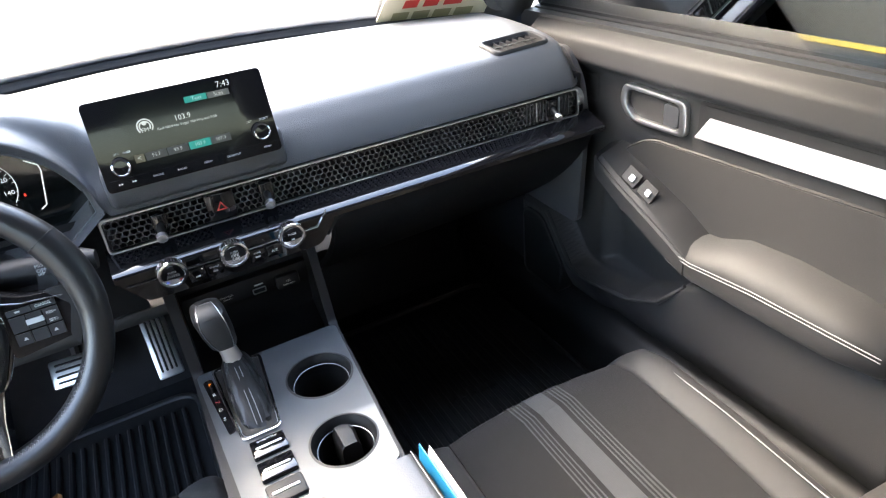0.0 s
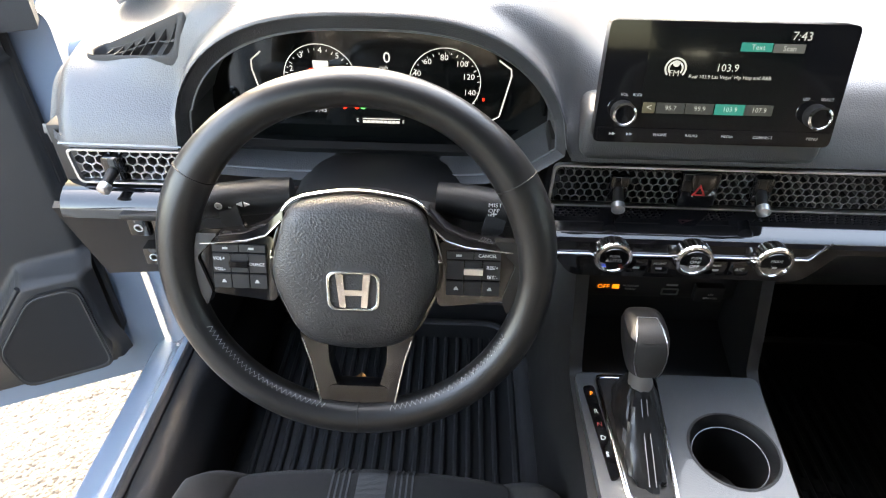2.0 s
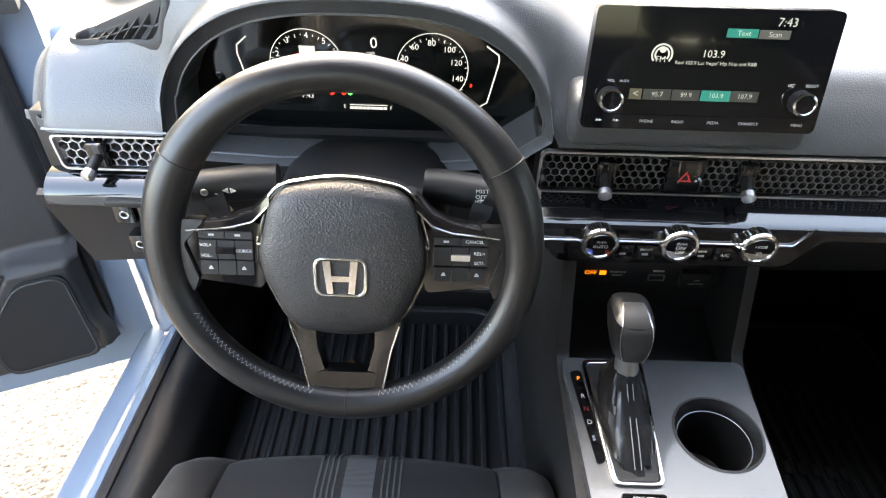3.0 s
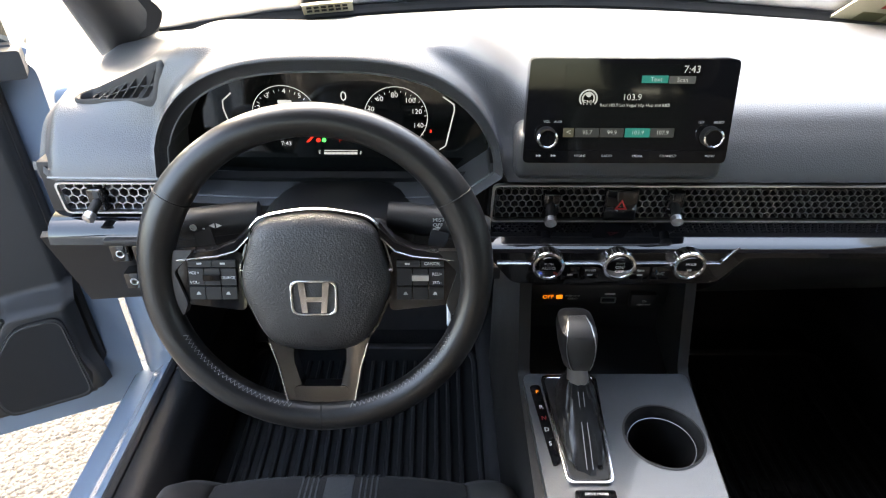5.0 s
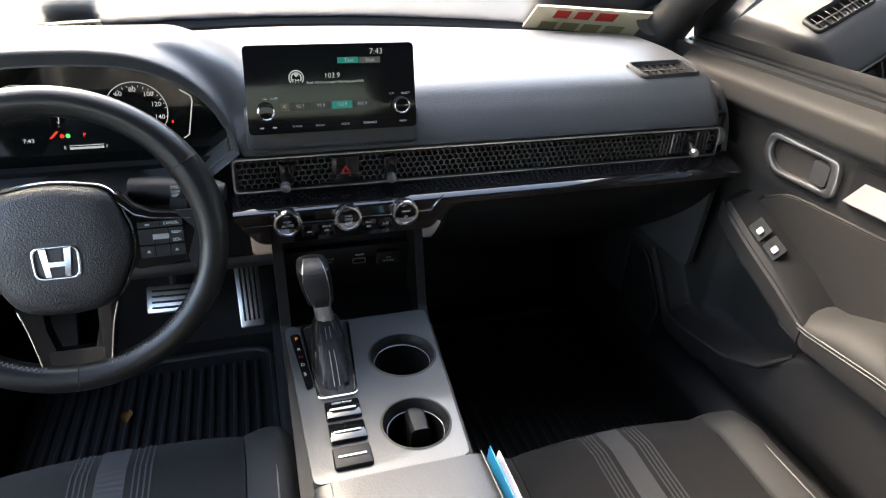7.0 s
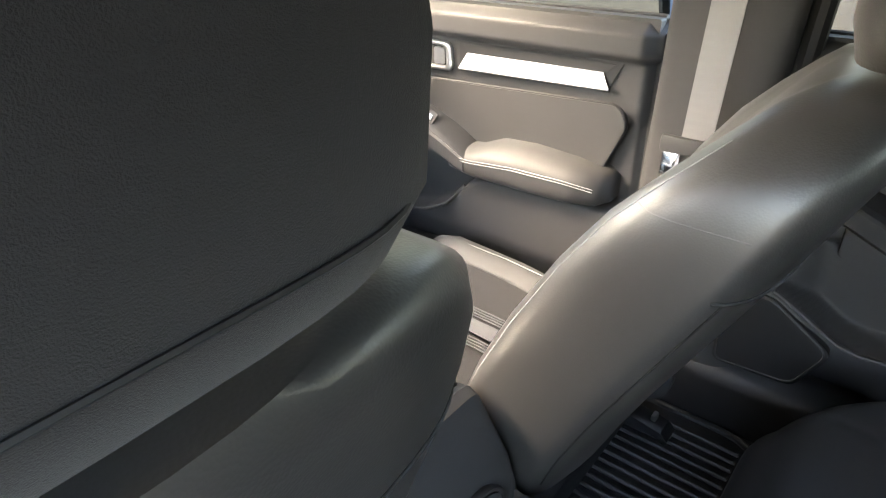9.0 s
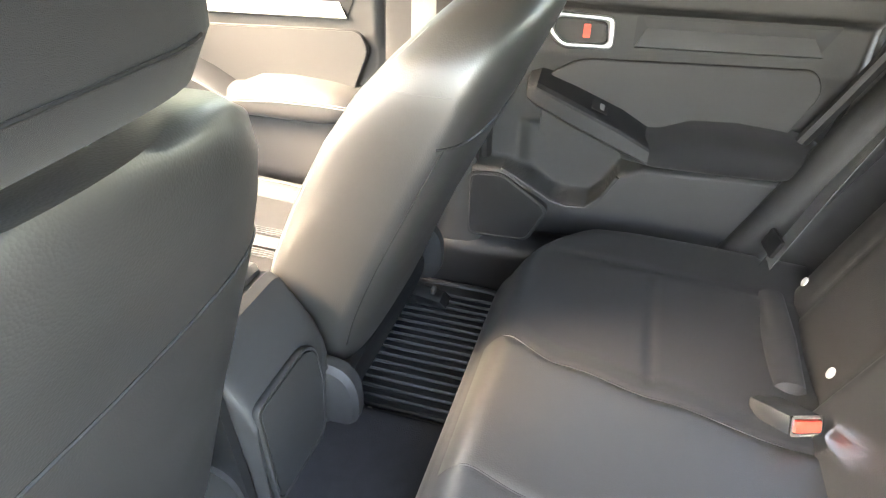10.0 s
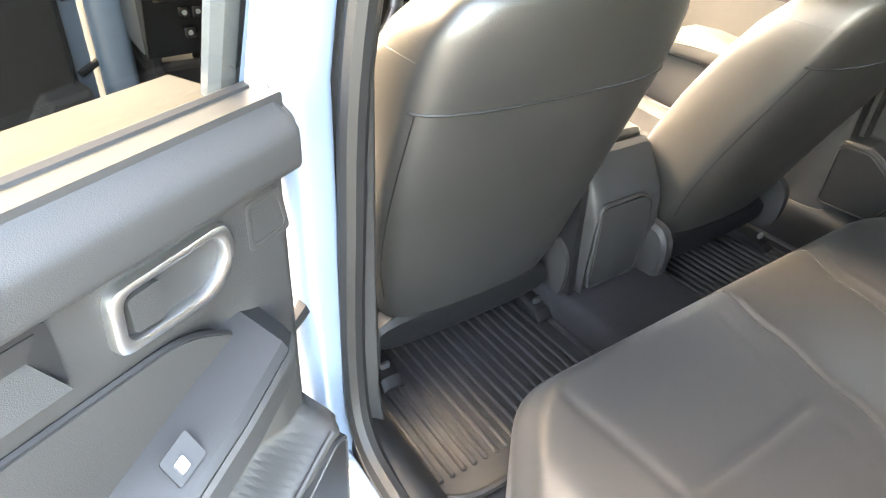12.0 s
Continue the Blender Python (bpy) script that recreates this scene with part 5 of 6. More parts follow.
for x0, x1 in ((0.215, 0.485), (-0.485, -0.215)):
    part("lower_roll", loft([ring_at((x, -1.372, 0.488), Y, Z, r * 0.9, r, 18, 2.6) for x, r in ((x0, 0.012), (x0 + 0.012, 0.028), ((x0 + x1) / 2, 0.032), (x1 - 0.012, 0.028), (x1, 0.012))]), BENCH, back, "padded roll at the foot of the backrest")
for x, y, z, yaw in ((0.150, -1.345, 0.522, 10), (-0.185, -1.338, 0.520, -6)):
    bk = thing("seat_belt_buckle", (x, y, z - 0.02), "grey seat belt buckle with red release button on the bench", "buckle", "rear seat belt buckles")
    m = Matrix.Translation((x, y, z)) @ pose(0, 0, 0, 0, 0, yaw) @ pose(0, 0, 0, 18, -62, 0) @ Matrix.Scale(1.1, 4)
    part("buckle_body", moved(rbox((-0.013, -0.024, -0.035), (0.013, 0.024, 0.040), 0.005), m), GREYPL, bk, "grey plastic body")
    part("release", moved(rbox((-0.008, -0.019, 0.034), (0.008, 0.019, 0.046), 0.003), m), REDPL, bk, "red release button")
    part("rim", moved(frame_of(rounded([(-0.0130, -0.0235), (0.0130, -0.0235), (0.0130, 0.0235), (-0.0130, 0.0235)], 0.004), rounded([(-0.0095, -0.020), (0.0095, -0.020), (0.0095, 0.020), (-0.0095, 0.020)], 0.003), (0, 0, 0.0395), X, Y, Z, 0.003), m), CHROME, bk, "bright rim")
    part("webbing", tube([m @ Vector((0, 0, -0.030)), m @ Vector((0, 0, -0.06))], 0.010, 8), DEEP, bk)
for s in (1, -1):
    belt = thing("rear_seat_belt", (s * 0.57, -1.40, 0.5), "grey rear seat belt lying beside the backrest", "seat belt", "seat belts")
    WEBBING = mat("grey_webbing", (0.10, 0.10, 0.10), 0.6, grain=0.4, grain_size=300, weave=1.0)
    if s > 0:
        run = lambda u, v: Vector((0.645 - 0.075 * v + 0.046 * (u - 0.5), -1.375 - 0.2728 * (1 - v) + 0.012 * math.sin(v * math.pi), 0.50 + 0.62 * (1 - v)))
        m = pose(0.565, -1.372, 0.56, 20, 0, 10)
    else:
        run = lambda u, v: Vector((-0.60 + 0.34 * v, -1.335 - 0.44 * (0.52 - 0.365 * v + 0.046 * (u - 0.5)), 0.98 - 0.365 * v + 0.046 * (u - 0.5)))
        m = pose(-0.262, -1.395, 0.610, 20, 62, 10)
    part("strap", grid(run, 3, 16, 0.002), WEBBING, belt)
    part("tongue", moved(rbox((-0.028, -0.004, -0.02), (0.028, 0.006, 0.02), 0.004), m), PLASTIC, belt)
    part("tongue_plate", moved(rbox((-0.012, -0.001, -0.05), (0.012, 0.002, -0.018), 0.001), m), CHROME, belt, "steel tongue")


# ---- doors ----
def door(name, o, u, w, kind, label, start=0.18):
    """kind: front or rear. o: zero of the door's length at the ground; u along the door, w into the car."""
    o, u, w = Vector(o), Vector(u).normalized(), Vector(w).normalized()
    a0, L = (0.0, 0.955) if kind == "front" else (start, 0.93)
    a1 = a0 + (0.055 if kind == "front" else 0.0)
    t = thing(name, o + u * a0, label, "car door", "car doors")
    P = lambda a, z, d: o + u * a + Z * z + w * d
    RIDGE = ((0.0, 0.61), (0.16, 0.605), (0.245, 0.500), (0.30, 0.492), (0.42, 0.512), (0.50, 0.550), (0.545, 0.605), (0.60, 0.638), (1.0, 0.645)) if kind == "front" else ((0.0, 0.59), (0.262, 0.592), (0.290, 0.578), (0.375, 0.528), (0.41, 0.520), (0.455, 0.524), (0.485, 0.555), (0.512, 0.606), (0.56, 0.628), (1.0, 0.640))
    def ridge(a):
        """Height of the lower panel's upper edge, which dips under the pull cup."""
        for (p, h), (q, g) in zip(RIDGE, RIDGE[1:]):
            if a <= q:
                return h + (g - h) * (a - p) / (q - p)
        return RIDGE[-1][1]
    def depth(a, z):
        d = 0.036 + 0.030 * smooth01(0.920, 0.945, z) * (1 - smooth01(0.975, 1.005, z))
        d -= 0.012 * smooth01(0.84, 0.80, z) * smooth01(0.30, 0.36, a)
        r = ridge(a)
        d += 0.056 * smooth01(r + 0.004, r - 0.010, z)
        q = max(abs(a - 0.43) / 0.15, abs(z - 0.60) / 0.09)
        d -= 0.018 * (1 - smooth01(0.75, 1.0, q)) * smooth01(r - 0.004, r + 0.008, z)
        d -= 0.055 * smooth01(0.50, 0.36, z)
        d -= 0.03 * smooth01(L - 0.03, L, a) + 0.02 * smooth01(a1 + 0.02, a1, a)
        return max(0.013, d)
    part("inner_panel", grid(lambda p, q: P(a1 + (L - a1) * p, 0.36 + 0.645 * q, depth(a1 + (L - a1) * p, 0.36 + 0.645 * q)), 150, 120), GREYPL, t, "grey grained inner panel", sharp=80)
    part("outer_skin", slab(rounded([(a0, 0.28), (L, 0.30), (L, 0.985), (a0, 0.985)], 0.03), o - w * 0.10, u, Z, w, 0.105, 0.012), PAINT, t, "pale blue painted outer skin")
    part("door_seal", tube([P(a, z, 0.012) for a, z in ((a1 + 0.004, 0.98), (a1 + 0.004, 0.42), (a1 + 0.034, 0.345), (L - 0.06, 0.345), (L - 0.006, 0.42), (L - 0.006, 0.98))], 0.009, 8, False, w), DEEP, t)
    ob = part("window_pane", grid(lambda p, q: P(a0 + 0.02 + (L - a0 - 0.03) * p, 0.985 + 0.37 * q, -0.006 + 0.10 * q), 2, 4), TINT if kind == "front" else REAR_TINT, t, "tinted side window glass")
    part("window_ledge", slab(rounded([(a0 + 0.008, 0.965), (L - 0.008, 0.965), (L - 0.008, 1.006), (a0 + 0.008, 1.006)], 0.005), P(0, 0, 0.002), u, Z, w, 0.037, 0.004), GREYPL, t, "grey top of the door panel")
    # Belt strip widened over the whole ledge, added to keep it from glaring.
    part("belt_strip", slab([(a0 + 0.012, 0.984), (L - 0.012, 0.984), (L - 0.012, 0.992), (a0 + 0.012, 0.992)], P(0, 0, -0.102), u, Z, w, 0.092, 0.002), DEEP, t, "black belt strip, widened to darken the ledge outside the glass")
    part("window_seal", tube([P(a0 + 0.02, 1.003, 0.006), P(L - 0.01, 1.003, 0.006)], 0.008, 8), DEEP, t, "black window seal")
    fr = tube([P(a0 + 0.015, 0.98, -0.030), P(a0 + 0.03 + (0.30 if kind == "front" else 0.0), 1.20 if kind == "front" else 1.34, 0.035 if kind == "front" else 0.07), P(a0 + 0.35 + (0.12 if kind == "front" else -0.2), 1.36, 0.08), P(L - 0.05, 1.35, 0.08), P(L - 0.015, 0.98, -0.030)], 0.020, 10, False, w)
    part("window_frame", fr, PAINT, t, "pale blue window frame")
    # handle
    h0, h1 = (0.324, 0.484) if kind == "front" else (0.326, 0.462)
    out = rounded([(h0 + 0.008, 0.918), (h1 - 0.004, 0.914), (h1, 0.852), (h0 + 0.03, 0.848), (h0, 0.88)], 0.016)
    c = ((h0 + h1) / 2, 0.884)
    inn = [(c[0] + (a - c[0]) * 0.80, c[1] + (b - c[1]) * 0.70) for a, b in out]
    hd = part("handle_bezel", frame_of(out, inn, P(0, 0, 0.030), u, Z, w, 0.016, 0.004), BEZEL if kind == "front" else SATIN, t, "satin silver ring of the door handle")
    part("handle_cup", slab(inn, P(0, 0, 0.022), u, Z, w, 0.012), DEEP, hd)
    part("handle_lever", slab(rounded([(h1 - 0.052, 0.902), (h1 - 0.020, 0.900), (h1 - 0.020, 0.866), (h1 - 0.052, 0.864)], 0.006), P(0, 0, 0.034), u, Z, w, 0.010, 0.003), BEZEL if kind == "front" else GREYPL, hd, "pull lever")
    if kind == "rear" and start < 0.2:
        part("lock_tab", slab(rounded([(h1 - 0.062, 0.898), (h1 - 0.048, 0.898), (h1 - 0.048, 0.872), (h1 - 0.062, 0.872)], 0.002), P(0, 0, 0.040), u, Z, w, 0.006, 0.001), REDPL, hd, "red lock tab")
    # recessed strip
    s0, s1 = (0.502, 0.872) if kind == "front" else (0.498, 0.835)
    st = part("strip_recess", slab(rounded([(s0, 0.921), (s1 + 0.018, 0.925), (s1 - 0.012, 0.866), (s0, 0.858)], 0.006), P(0, 0, 0.030), u, Z, w, 0.0085, 0.001), PLASTIC, t, "recess above the trim strip")
    part("strip_slot", slab([(s0 + 0.01, 0.916), (s1 + 0.002, 0.919), (s1 - 0.016, 0.902), (s0 + 0.022, 0.898)], P(0, 0, 0.0375), u, Z, w, 0.002), DEEP, st)
    bm = loft([[P(a, z, d) for a, z, d in ((s0 + 0.022, 0.899, 0.038), (s0 + 0.004, 0.864, 0.050), (s0 + 0.002, 0.860, 0.044), (s0 + 0.002, 0.860, 0.036))], [P(a, z, d) for a, z, d in ((s1 - 0.024, 0.903, 0.038), (s1 - 0.004, 0.872, 0.050), (s1 - 0.008, 0.868, 0.044), (s1 - 0.008, 0.868, 0.036))]])
    part("trim_strip", bm, SATIN if kind == "front" else GREYPL, st, "satin silver trim strip" if kind == "front" else "grey trim strip", sharp=20)
    # soft insert
    ie = L if kind == "front" else L - 0.035
    ins = rounded([(0.335, 0.66), (0.335, 0.785), (0.40, 0.826), (ie - 0.065, 0.843), (ie - 0.045, 0.805), (ie - 0.10, 0.68), (ie - 0.12, 0.66)], [0.01, 0.03, 0.03, 0.05, 0.04, 0.03, 0.01], 8)
    part("soft_insert", slab(ins, P(0, 0, 0.018), u, Z, w, 0.024, 0.008, 3), LEATHERETTE if kind == "front" else GREYPL, t, "soft grey insert panel")
    part("insert_groove", tube([P(a, z, 0.037) for a, z in ins if z > 0.66], 0.004, 6, False, w), DEEP, t)
    # pull pod with switches, sloping down to the rear
    rings, edge = [], []
    for a, zc, d, h in ((0.298, 0.768, 0.050, 0.012), (0.304, 0.768, 0.078, 0.022), (0.325, 0.766, 0.094, 0.028), (0.40, 0.738, 0.104, 0.030), (0.50, 0.698, 0.108, 0.030), (0.565, 0.668, 0.108, 0.024)):
        rings.append([P(a, zc + q, dd) for q, dd in ((-h, 0.02), (-h, d - 0.012), (-h * 0.7, d - 0.003), (h * 0.45, d - 0.003), (h * 0.70, d - 0.010), (h * 1.15 + 0.006, 0.02))])
        edge.append([P(a, zc + q, dd) for q, dd in ((-h * 1.06, d - 0.030), (-h * 1.04, d - 0.008), (-h * 0.72, d + 0.003), (h * 0.30, d + 0.003), (h * 0.46, d - 0.001), (h * 0.2, d - 0.012))])
    pod = part("pull_pod", loft(rings), PLASTIC, t, "black grab pod with window switch", sharp=30)
    part("pod_edge", loft(edge), GREYPL, pod, "grey edge of the pod", sharp=40)
    for q in ((0.405, 0.765), (0.445, 0.750)) if kind == "front" else ((0.455, 0.748),):
        m0 = P(q[0], q[1], 0.078)
        part("window_switch", slab(rounded([(-0.017, -0.014), (0.017, -0.014), (0.017, 0.014), (-0.017, 0.014)], 0.003), m0, (u + Z * -0.40).normalized(), (w * -0.80 + Z * 0.60).normalized(), (w * 0.6 + Z * 0.8).normalized(), 0.003, 0.001), PLASTIC, pod, "black window switch")
        part("switch_tab", slab(rounded([(0.000, -0.008), (0.010, -0.008), (0.010, 0.003), (0.000, 0.003)], 0.002), m0 + (w * 0.6 + Z * 0.8).normalized() * 0.003, (u + Z * -0.40).normalized(), (w * -0.80 + Z * 0.60).normalized(), (w * 0.6 + Z * 0.8).normalized(), 0.004, 0.001), SATIN, pod, "silver-edged switch rocker")
    # armrest
    rings = []
    e = L - 0.955
    for a, zt, zb, d in ((0.505, 0.688, 0.652, 0.070), (0.515, 0.700, 0.645, 0.100), (0.58, 0.706, 0.638, 0.112), (0.635, 0.728, 0.636, 0.115), (0.72, 0.733, 0.636, 0.116), (0.82 + e * 0.6, 0.726, 0.640, 0.116), (0.885 + e, 0.715, 0.648, 0.105), (0.905 + e, 0.700, 0.655, 0.070)):
        zc, h = (zt + zb) / 2, (zt - zb) / 2
        rings.append([P(a, zc + h * math.copysign(abs(math.sin(q)) ** 0.7, math.sin(q)) - 0.010 * (math.cos(q) > 0) * math.cos(q), 0.02 + (d - 0.02) * max(0, math.copysign(abs(math.cos(q)) ** 0.6, math.cos(q)))) for q in [2 * math.pi * i / 28 for i in range(28)]])
    arm = part("armrest", loft(rings), BENCH if kind == "front" else FABRIC, t, "padded dark armrest", sharp=70)
    if kind == "front":
        for k in (0.0, 0.006):
            part("arm_stitch", tube([P(a, z - k, d + 0.0015) for a, z, d in ((0.512, 0.678, 0.100), (0.58, 0.683, 0.113), (0.70, 0.695, 0.1165), (0.82 + e, 0.697, 0.1165), (0.885 + e, 0.690, 0.106))], 0.0009, 5), THREAD, arm, "pale double stitching")
    # pocket rim and speaker
    part("pocket_lip", tube([P(a, h - 0.006, 0.0885 - 0.018 * smooth01(0.5, 0.56, a)) for a, h in RIDGE[1:-2] if a > a0], 0.0045, 8), GREYPL, t, "raised lip of the door pocket")
    spk = rounded([(a1 + 0.02, 0.40), (a1 + 0.025, 0.585), (0.15, 0.585), (0.228, 0.485), (0.215, 0.40)], 0.022) if kind == "front" else rounded([(max(a0 + 0.01, q), z) for q, z in ((0.19, 0.405), (0.168, 0.45), (0.188, 0.572), (0.266, 0.578), (0.378, 0.502), (0.335, 0.412))], 0.02)
    sp = part("speaker_grille", slab(spk, P(0, 0, 0.060), u, Z, w, 0.037, 0.006), PLASTIC, t, "black speaker cover")
    part("speaker_line", tube([P(a, z, 0.0965) for a, z in [(c_[0] * 0.94 + 0.06 * sum(q[0] for q in spk) / len(spk), c_[1] * 0.94 + 0.06 * sum(q[1] for q in spk) / len(spk)) for c_ in spk]], 0.0022, 5, True, w), GREYPL, sp)
    q0 = max(0.245, a0 + 0.004) if kind == "rear" else 0.20
    part("corner_plug", frame_of(rounded([(q0, 0.86), (q0 + 0.06, 0.86), (q0 + 0.06, 0.915), (q0 + 0.01, 0.915)], 0.008), rounded([(q0 + 0.008, 0.868), (q0 + 0.052, 0.868), (q0 + 0.052, 0.907), (q0 + 0.017, 0.907)], 0.007), P(0, 0, 0.028), u, Z, w, 0.009, 0.002), GREYPL, t)
    return t


door("front_door", (0.76, 0.42, 0), -Y, -X, "front", "grey lined passenger door with silver handle, shut")
door("rear_door", (0.76, -0.556, 0), -Y, -X, "rear", "grey lined rear door with silver handle, shut")
OPEN = Vector((-0.9, -0.43, 0)).normalized()
IN = Vector((0.43, -0.9, 0)).normalized()
OPEN_R, IN_R = Vector((-0.885, -0.465, 0)).normalized(), Vector((0.465, -0.885, 0)).normalized()
rd = door("rear_door", Vector((-0.81, -0.82, -0.03)) - OPEN_R * 0.235 - IN_R * 0.035, OPEN_R, IN_R, "rear", "grey lined rear door standing wide open", 0.235)
fd = door("front_door", (-0.84, 0.40, 0), OPEN, IN, "front", "grey lined driver's door standing wide open")
for y, z, dr in ((-0.735, 0.62, rd), (0.44, 0.62, fd), (0.44, 0.80, fd), (-0.72, 0.85, rd)):
    hg = part("hinge", rbox((-0.825, y - 0.03, z - 0.02), (-0.800, y + 0.02, z + 0.02), 0.004), PAINT, dr, "painted door hinge")
    part("check_arm", tube([(-0.785, y - 0.01, z + 0.03), (-0.815, y - 0.035, z + 0.022), (-0.87, y - 0.065, z)], [0.016, 0.010, 0.010], 8), DEEP, hg, "black check strap")
    part("bolt", lathe([(0.008, 0), (0.008, 0.006), (0.004, 0.008)], 12, pose(-0.822, y + 0.005, z, 0, -90, 0)), SATIN, hg)

# passenger belt on the pillar
belt = thing("front_seat_belt", (0.66, -0.66, 0.8), "grey seat belt hanging on the door pillar", "seat belt", "seat belts")
WEB = mat("light_webbing", (0.15, 0.15, 0.15), 0.6, grain=0.4, grain_size=300, weave=1.0)
part("strap", grid(lambda u, v: Vector((0.60 + 0.065 * v, -0.700 + 0.050 * u + 0.055 * v, 1.25 - 0.95 * v)), 3, 16, 0.002), WEB, belt, "grey webbing")
m = pose(0.622, -0.632, 0.83, 0, 6, 0)
part("tongue", moved(rbox((-0.006, -0.038, -0.018), (0.008, 0.038, 0.012), 0.005), m), GREYPL, belt, "grey plastic tongue")
part("tongue_plate", moved(rbox((-0.003, 0.000, -0.058), (0.001, 0.030, -0.016), 0.002), m), CHROME, belt, "steel tongue plate")
part("guide", rbox((0.58, -0.72, 1.16), (0.64, -0.63, 1.24), 0.015, 3), GREYPL, belt, "belt guide on the pillar")
buck = thing("seat_belt_buckle", (0.13, -0.46, 0.52), "black seat belt buckle between seat and console", "buckle", "front seat belt buckles")
part("buckle_body", moved(rbox((-0.013, -0.020, 0.0), (0.013, 0.024, 0.09), 0.005), pose(0.130, -0.45, 0.50, 18, 0, 0)), PLASTIC, buck, "black buckle body")


# ---- mats and pedals ----
def mat_ribs(name, x0, x1, y0, y1, along, label, z=0.247, corner=0.06):
    t = thing(name, ((x0 + x1) / 2, (y0 + y1) / 2, z), label, "floor mat", "floor mats")
    out = rounded([(x0, y0), (x1, y0), (x1, y1), (x0, y1)], corner, 8)
    part("base", slab(out, (0, 0, z), X, Y, Z, 0.010, 0.003), RUBBER, t, "black rubber base")
    part("rim", tube([(a, b, z + 0.010) for a, b in out], 0.008, 8, True), RUBBER, t, "raised rubber rim")
    n = int(((x1 - x0) if along == "y" else (y1 - y0)) / 0.024) - 2
    for i in range(n):
        k = 0.035 + 0.024 * i
        if along == "y":
            bm = rbox((x0 + k, y0 + 0.05, z + 0.008), (x0 + k + 0.011, y1 - 0.05, z + 0.0175), 0.003, 1)
        else:
            bm = rbox((x0 + 0.05, y0 + k, z + 0.008), (x1 - 0.05, y0 + k + 0.011, z + 0.0175), 0.003, 1)
        part("rib", bm, RUBBER, t)
    return t


mat_ribs("floor_mat", -0.66, -0.15, -0.05, 0.56, "y", "black ribbed rubber mat in the driver's footwell")
pm = mat_ribs("floor_mat", 0.15, 0.65, -0.10, 0.54, "y", "black ribbed rubber mat in the passenger footwell")
for i in range(5):
    part("name_bar", rbox((0.34 + 0.024 * i, 0.17 - 0.003 * i, 0.263), (0.354 + 0.024 * i, 0.195 - 0.003 * i, 0.2665), 0.001), GREYPL, pm)
mat_ribs("floor_mat", -0.645, -0.152, -0.90, -0.47, "y", "black ribbed rubber mat in the rear footwell", corner=0.11)
mat_ribs("floor_mat", 0.175, 0.645, -0.90, -0.50, "y", "black ribbed rubber mat in the rear footwell", corner=0.11)
ped = thing("accelerator_pedal", (-0.188, 0.62, 0.30), "brushed metal accelerator pedal with black ridges", "pedal", "pedals")
pm_ = pose(-0.188, 0.61, 0.39, 52, 0, 2)
part("pad", moved(rbox((-0.028, -0.085, -0.006), (0.028, 0.085, 0.006), 0.005), pm_), SATIN, ped, "brushed metal pad")
for k in (-0.016, -0.0055, 0.005, 0.0155):
    part("ridge", moved(rbox((k - 0.0025, -0.070, 0.004), (k + 0.0025, 0.070, 0.009), 0.002, 1), pm_), DEEP, ped)
part("arm", tube([(-0.188, 0.66, 0.42), (-0.188, 0.74, 0.50)], 0.010, 8), DEEP, ped)
ped = thing("brake_pedal", (-0.352, 0.60, 0.34), "brushed metal brake pedal with black ridges", "pedal", "pedals")
pm_ = pose(-0.352, 0.590, 0.41, 50, 0, -4)
part("pad", moved(rbox((-0.060, -0.032, -0.006), (0.060, 0.032, 0.006), 0.006), pm_), SATIN, ped, "brushed metal pad")
for k in (-0.020, -0.007, 0.006, 0.019):
    part("ridge", moved(rbox((-0.048, k - 0.0025, 0.004), (0.048, k + 0.0025, 0.009), 0.002, 1), pm_), DEEP, ped)
part("arm", tube([(-0.352, 0.61, 0.42), (-0.352, 0.72, 0.58)], 0.011, 8), DEEP, ped)
rest = thing("foot_rest", (-0.62, 0.62, 0.30), "black ribbed plastic foot rest beside the pedals", "foot rest")
part("plate", moved(rbox((-0.045, -0.12, -0.008), (0.045, 0.12, 0.008), 0.006), pose(-0.61, 0.62, 0.38, 50)), PLASTIC, rest)
leaf = thing("dead_leaf", (-0.452, 0.37, 0.266), "small curled brown dead leaf on the mat", "leaf")
part("blade", grid(lambda u, v: Vector((-0.452 + 0.012 * (2 * u - 1) * math.sin(math.pi * min(0.98, v + 0.02)), 0.35 + 0.045 * v, 0.268 + 0.005 * (2 * u - 1) ** 2 + 0.004 * math.sin(v * 4))), 4, 8, 0.0006), mat("brown_leaf", (0.30, 0.14, 0.04), 0.7, vary=0.3, patch=120), leaf)

# ---- outside ----
mirror = thing("door_mirror", (0.93, 0.30, 1.02), "gloss black door mirror outside the passenger window", "mirror")
part("housing", loft([ring_at((0.955, y, 1.075), X, Z, w, h, 28, 3) for y, w, h in ((0.37, 0.05, 0.04), (0.34, 0.10, 0.075), (0.28, 0.115, 0.085), (0.255, 0.113, 0.083))]), GLOSS, mirror, "gloss black mirror housing")
part("mirror_glass", slab([(q[0], q[2]) for q in ring_at((0.955, 0, 1.075), X, Z, 0.100, 0.070, 28, 3)], (0, 0.250, 0), X, Z, -Y, 0.004), mat("mirror", (0.9, 0.9, 0.9), 0.02, metal=1.0, vary=0.0, rough_vary=0.0), mirror, "mirror glass")
part("foot", tube([(0.80, 0.31, 1.0), (0.90, 0.31, 1.03)], 0.025, 10), GLOSS, mirror)
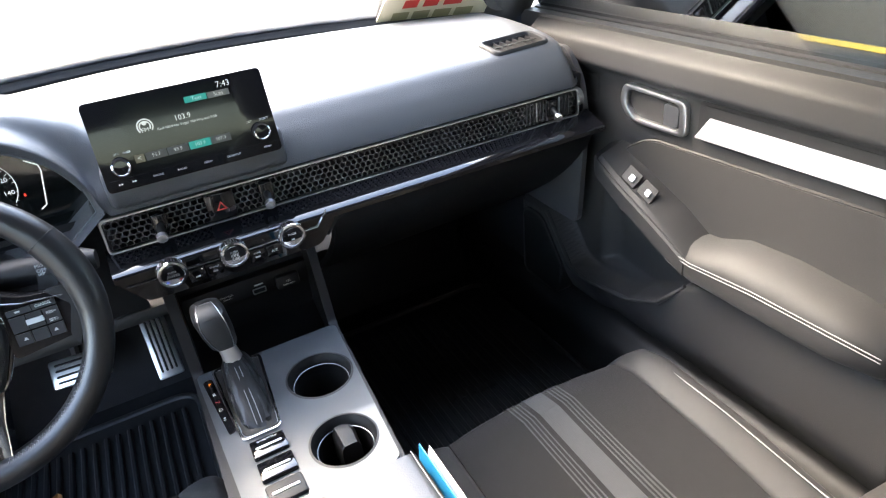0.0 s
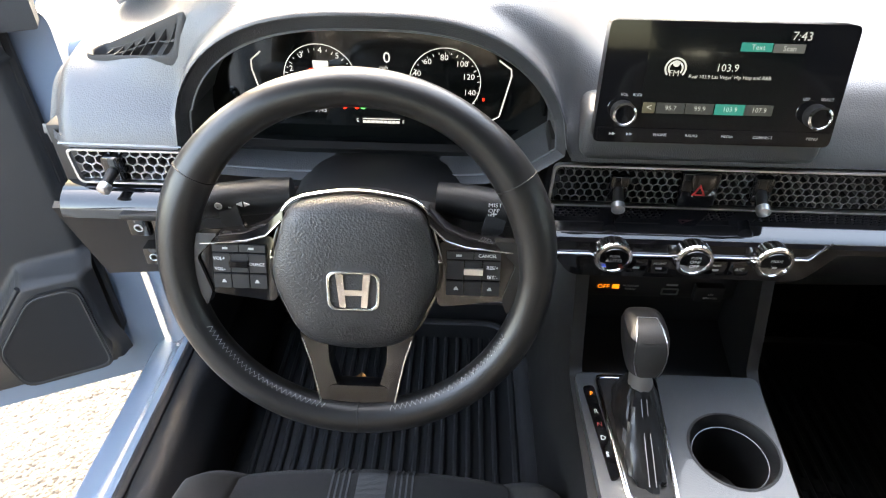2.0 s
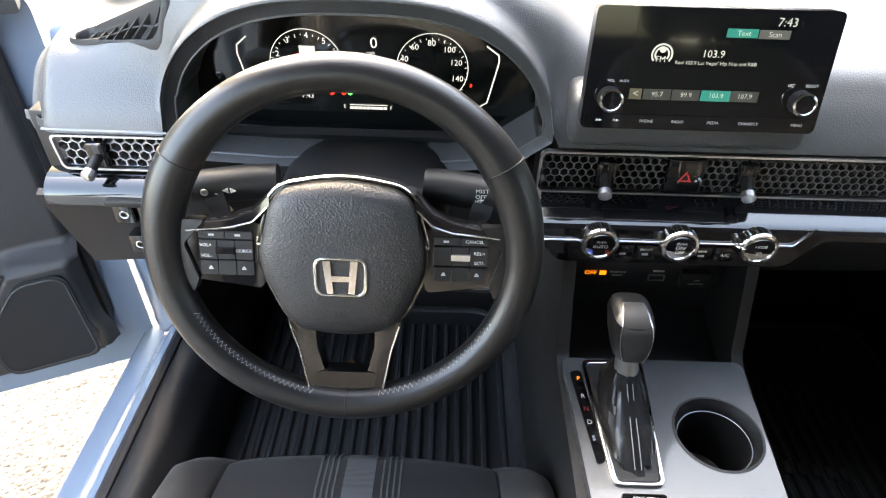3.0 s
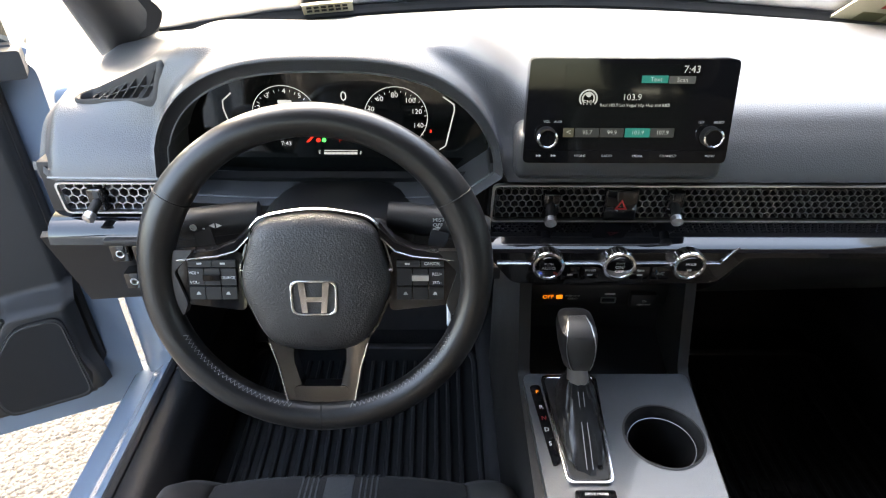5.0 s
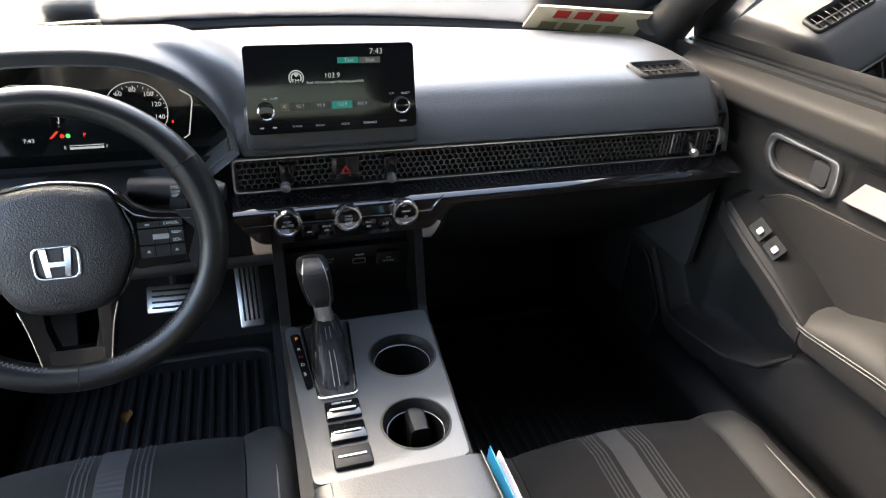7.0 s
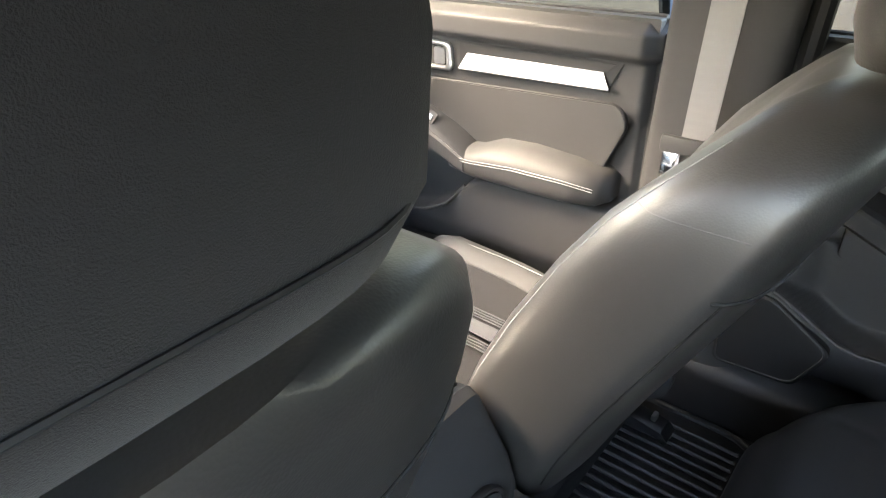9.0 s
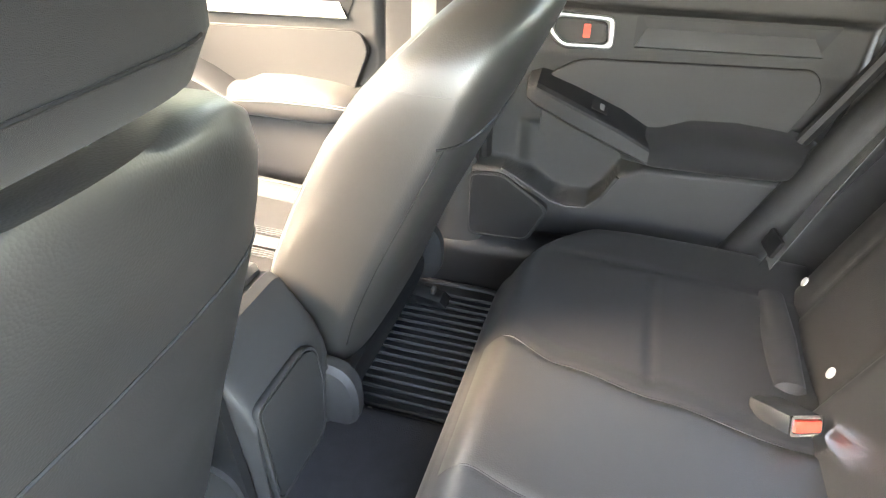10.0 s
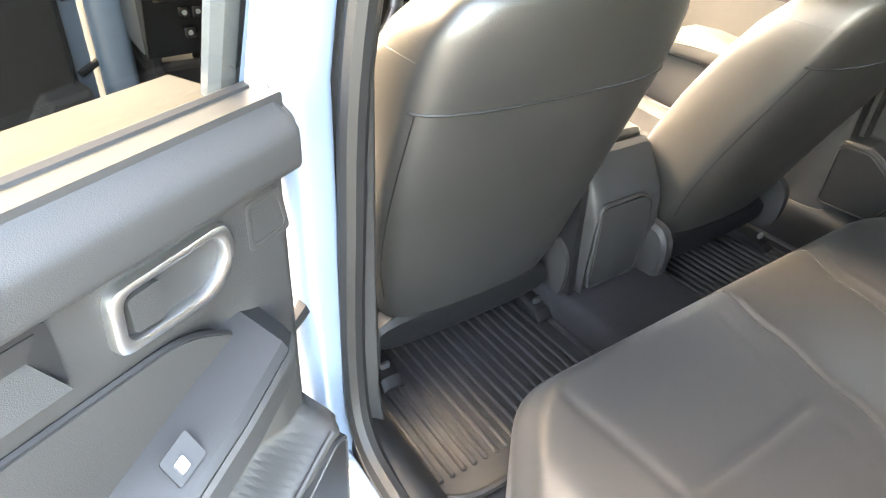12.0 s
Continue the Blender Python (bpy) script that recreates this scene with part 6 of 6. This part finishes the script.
for a, b, m, nm, lab in (((4.3, -6, 0.004), (4.42, 10, 0.008), mat("yellow_road_paint", (0.65, 0.45, 0.05), 0.7, grain=0.4, grain_size=90, vary=0.2, patch=20), "kerb_line", "worn yellow line painted on the car park"), ((2.6, -1.6, 0.004), (4.2, -1.5, 0.008), mat("white_road_paint", (0.6, 0.6, 0.58), 0.7, grain=0.4, grain_size=90, vary=0.2, patch=20), "bay_line", "worn white parking bay line")):
    setting(nm, rbox(a, b, 0), m, lab, "road marking")
st = thing("windscreen_sticker", (0.52, 0.60, 1.0), "pale sales sticker with red and teal print on the windscreen", "sticker")
PAPER = mat("cream_paper", (0.70, 0.66, 0.50), 0.6)


def on_screen(u0, u1, v0, v1, lift):
    return grid(lambda p, q: WS(u0 + (u1 - u0) * p, v0 + (v1 - v0) * q) - Y * lift - Z * lift, 6, 3, 0.0004)


part("sheet", on_screen(0.835, 0.985, 0.03, 0.20, 0.0015), PAPER, st, "cream sticker sheet")
for u0, u1, v0, v1, m in ((0.865, 0.885, 0.14, 0.185, "r"), (0.893, 0.913, 0.14, 0.185, "r"), (0.921, 0.945, 0.14, 0.185, "r"), (0.85, 0.97, 0.040, 0.050, "t"), (0.855, 0.878, 0.065, 0.115, "k"), (0.884, 0.907, 0.065, 0.115, "k"), (0.913, 0.936, 0.065, 0.115, "k"), (0.942, 0.965, 0.065, 0.115, "k")):
    part("print_bar", on_screen(u0, u1, v0, v1, 0.0022), {"r": mat("red_ink", (0.6, 0.05, 0.04), 0.5), "t": mat("teal_ink", (0.05, 0.40, 0.40), 0.5), "k": mat("olive_ink", (0.30, 0.28, 0.15), 0.5)}[m], st)
tag = thing("windscreen_label", (-0.52, 0.62, 1.0), "small cream label with dark print on the windscreen", "label")
part("sheet", on_screen(0.165, 0.225, 0.05, 0.12, 0.0015), PAPER, tag)
for v0 in (0.078, 0.098):
    for k in range(6):
        part("print_bar", on_screen(0.17 + 0.0085 * k, 0.176 + 0.0085 * k, v0, v0 + 0.012, 0.0022), DEEP, tag)
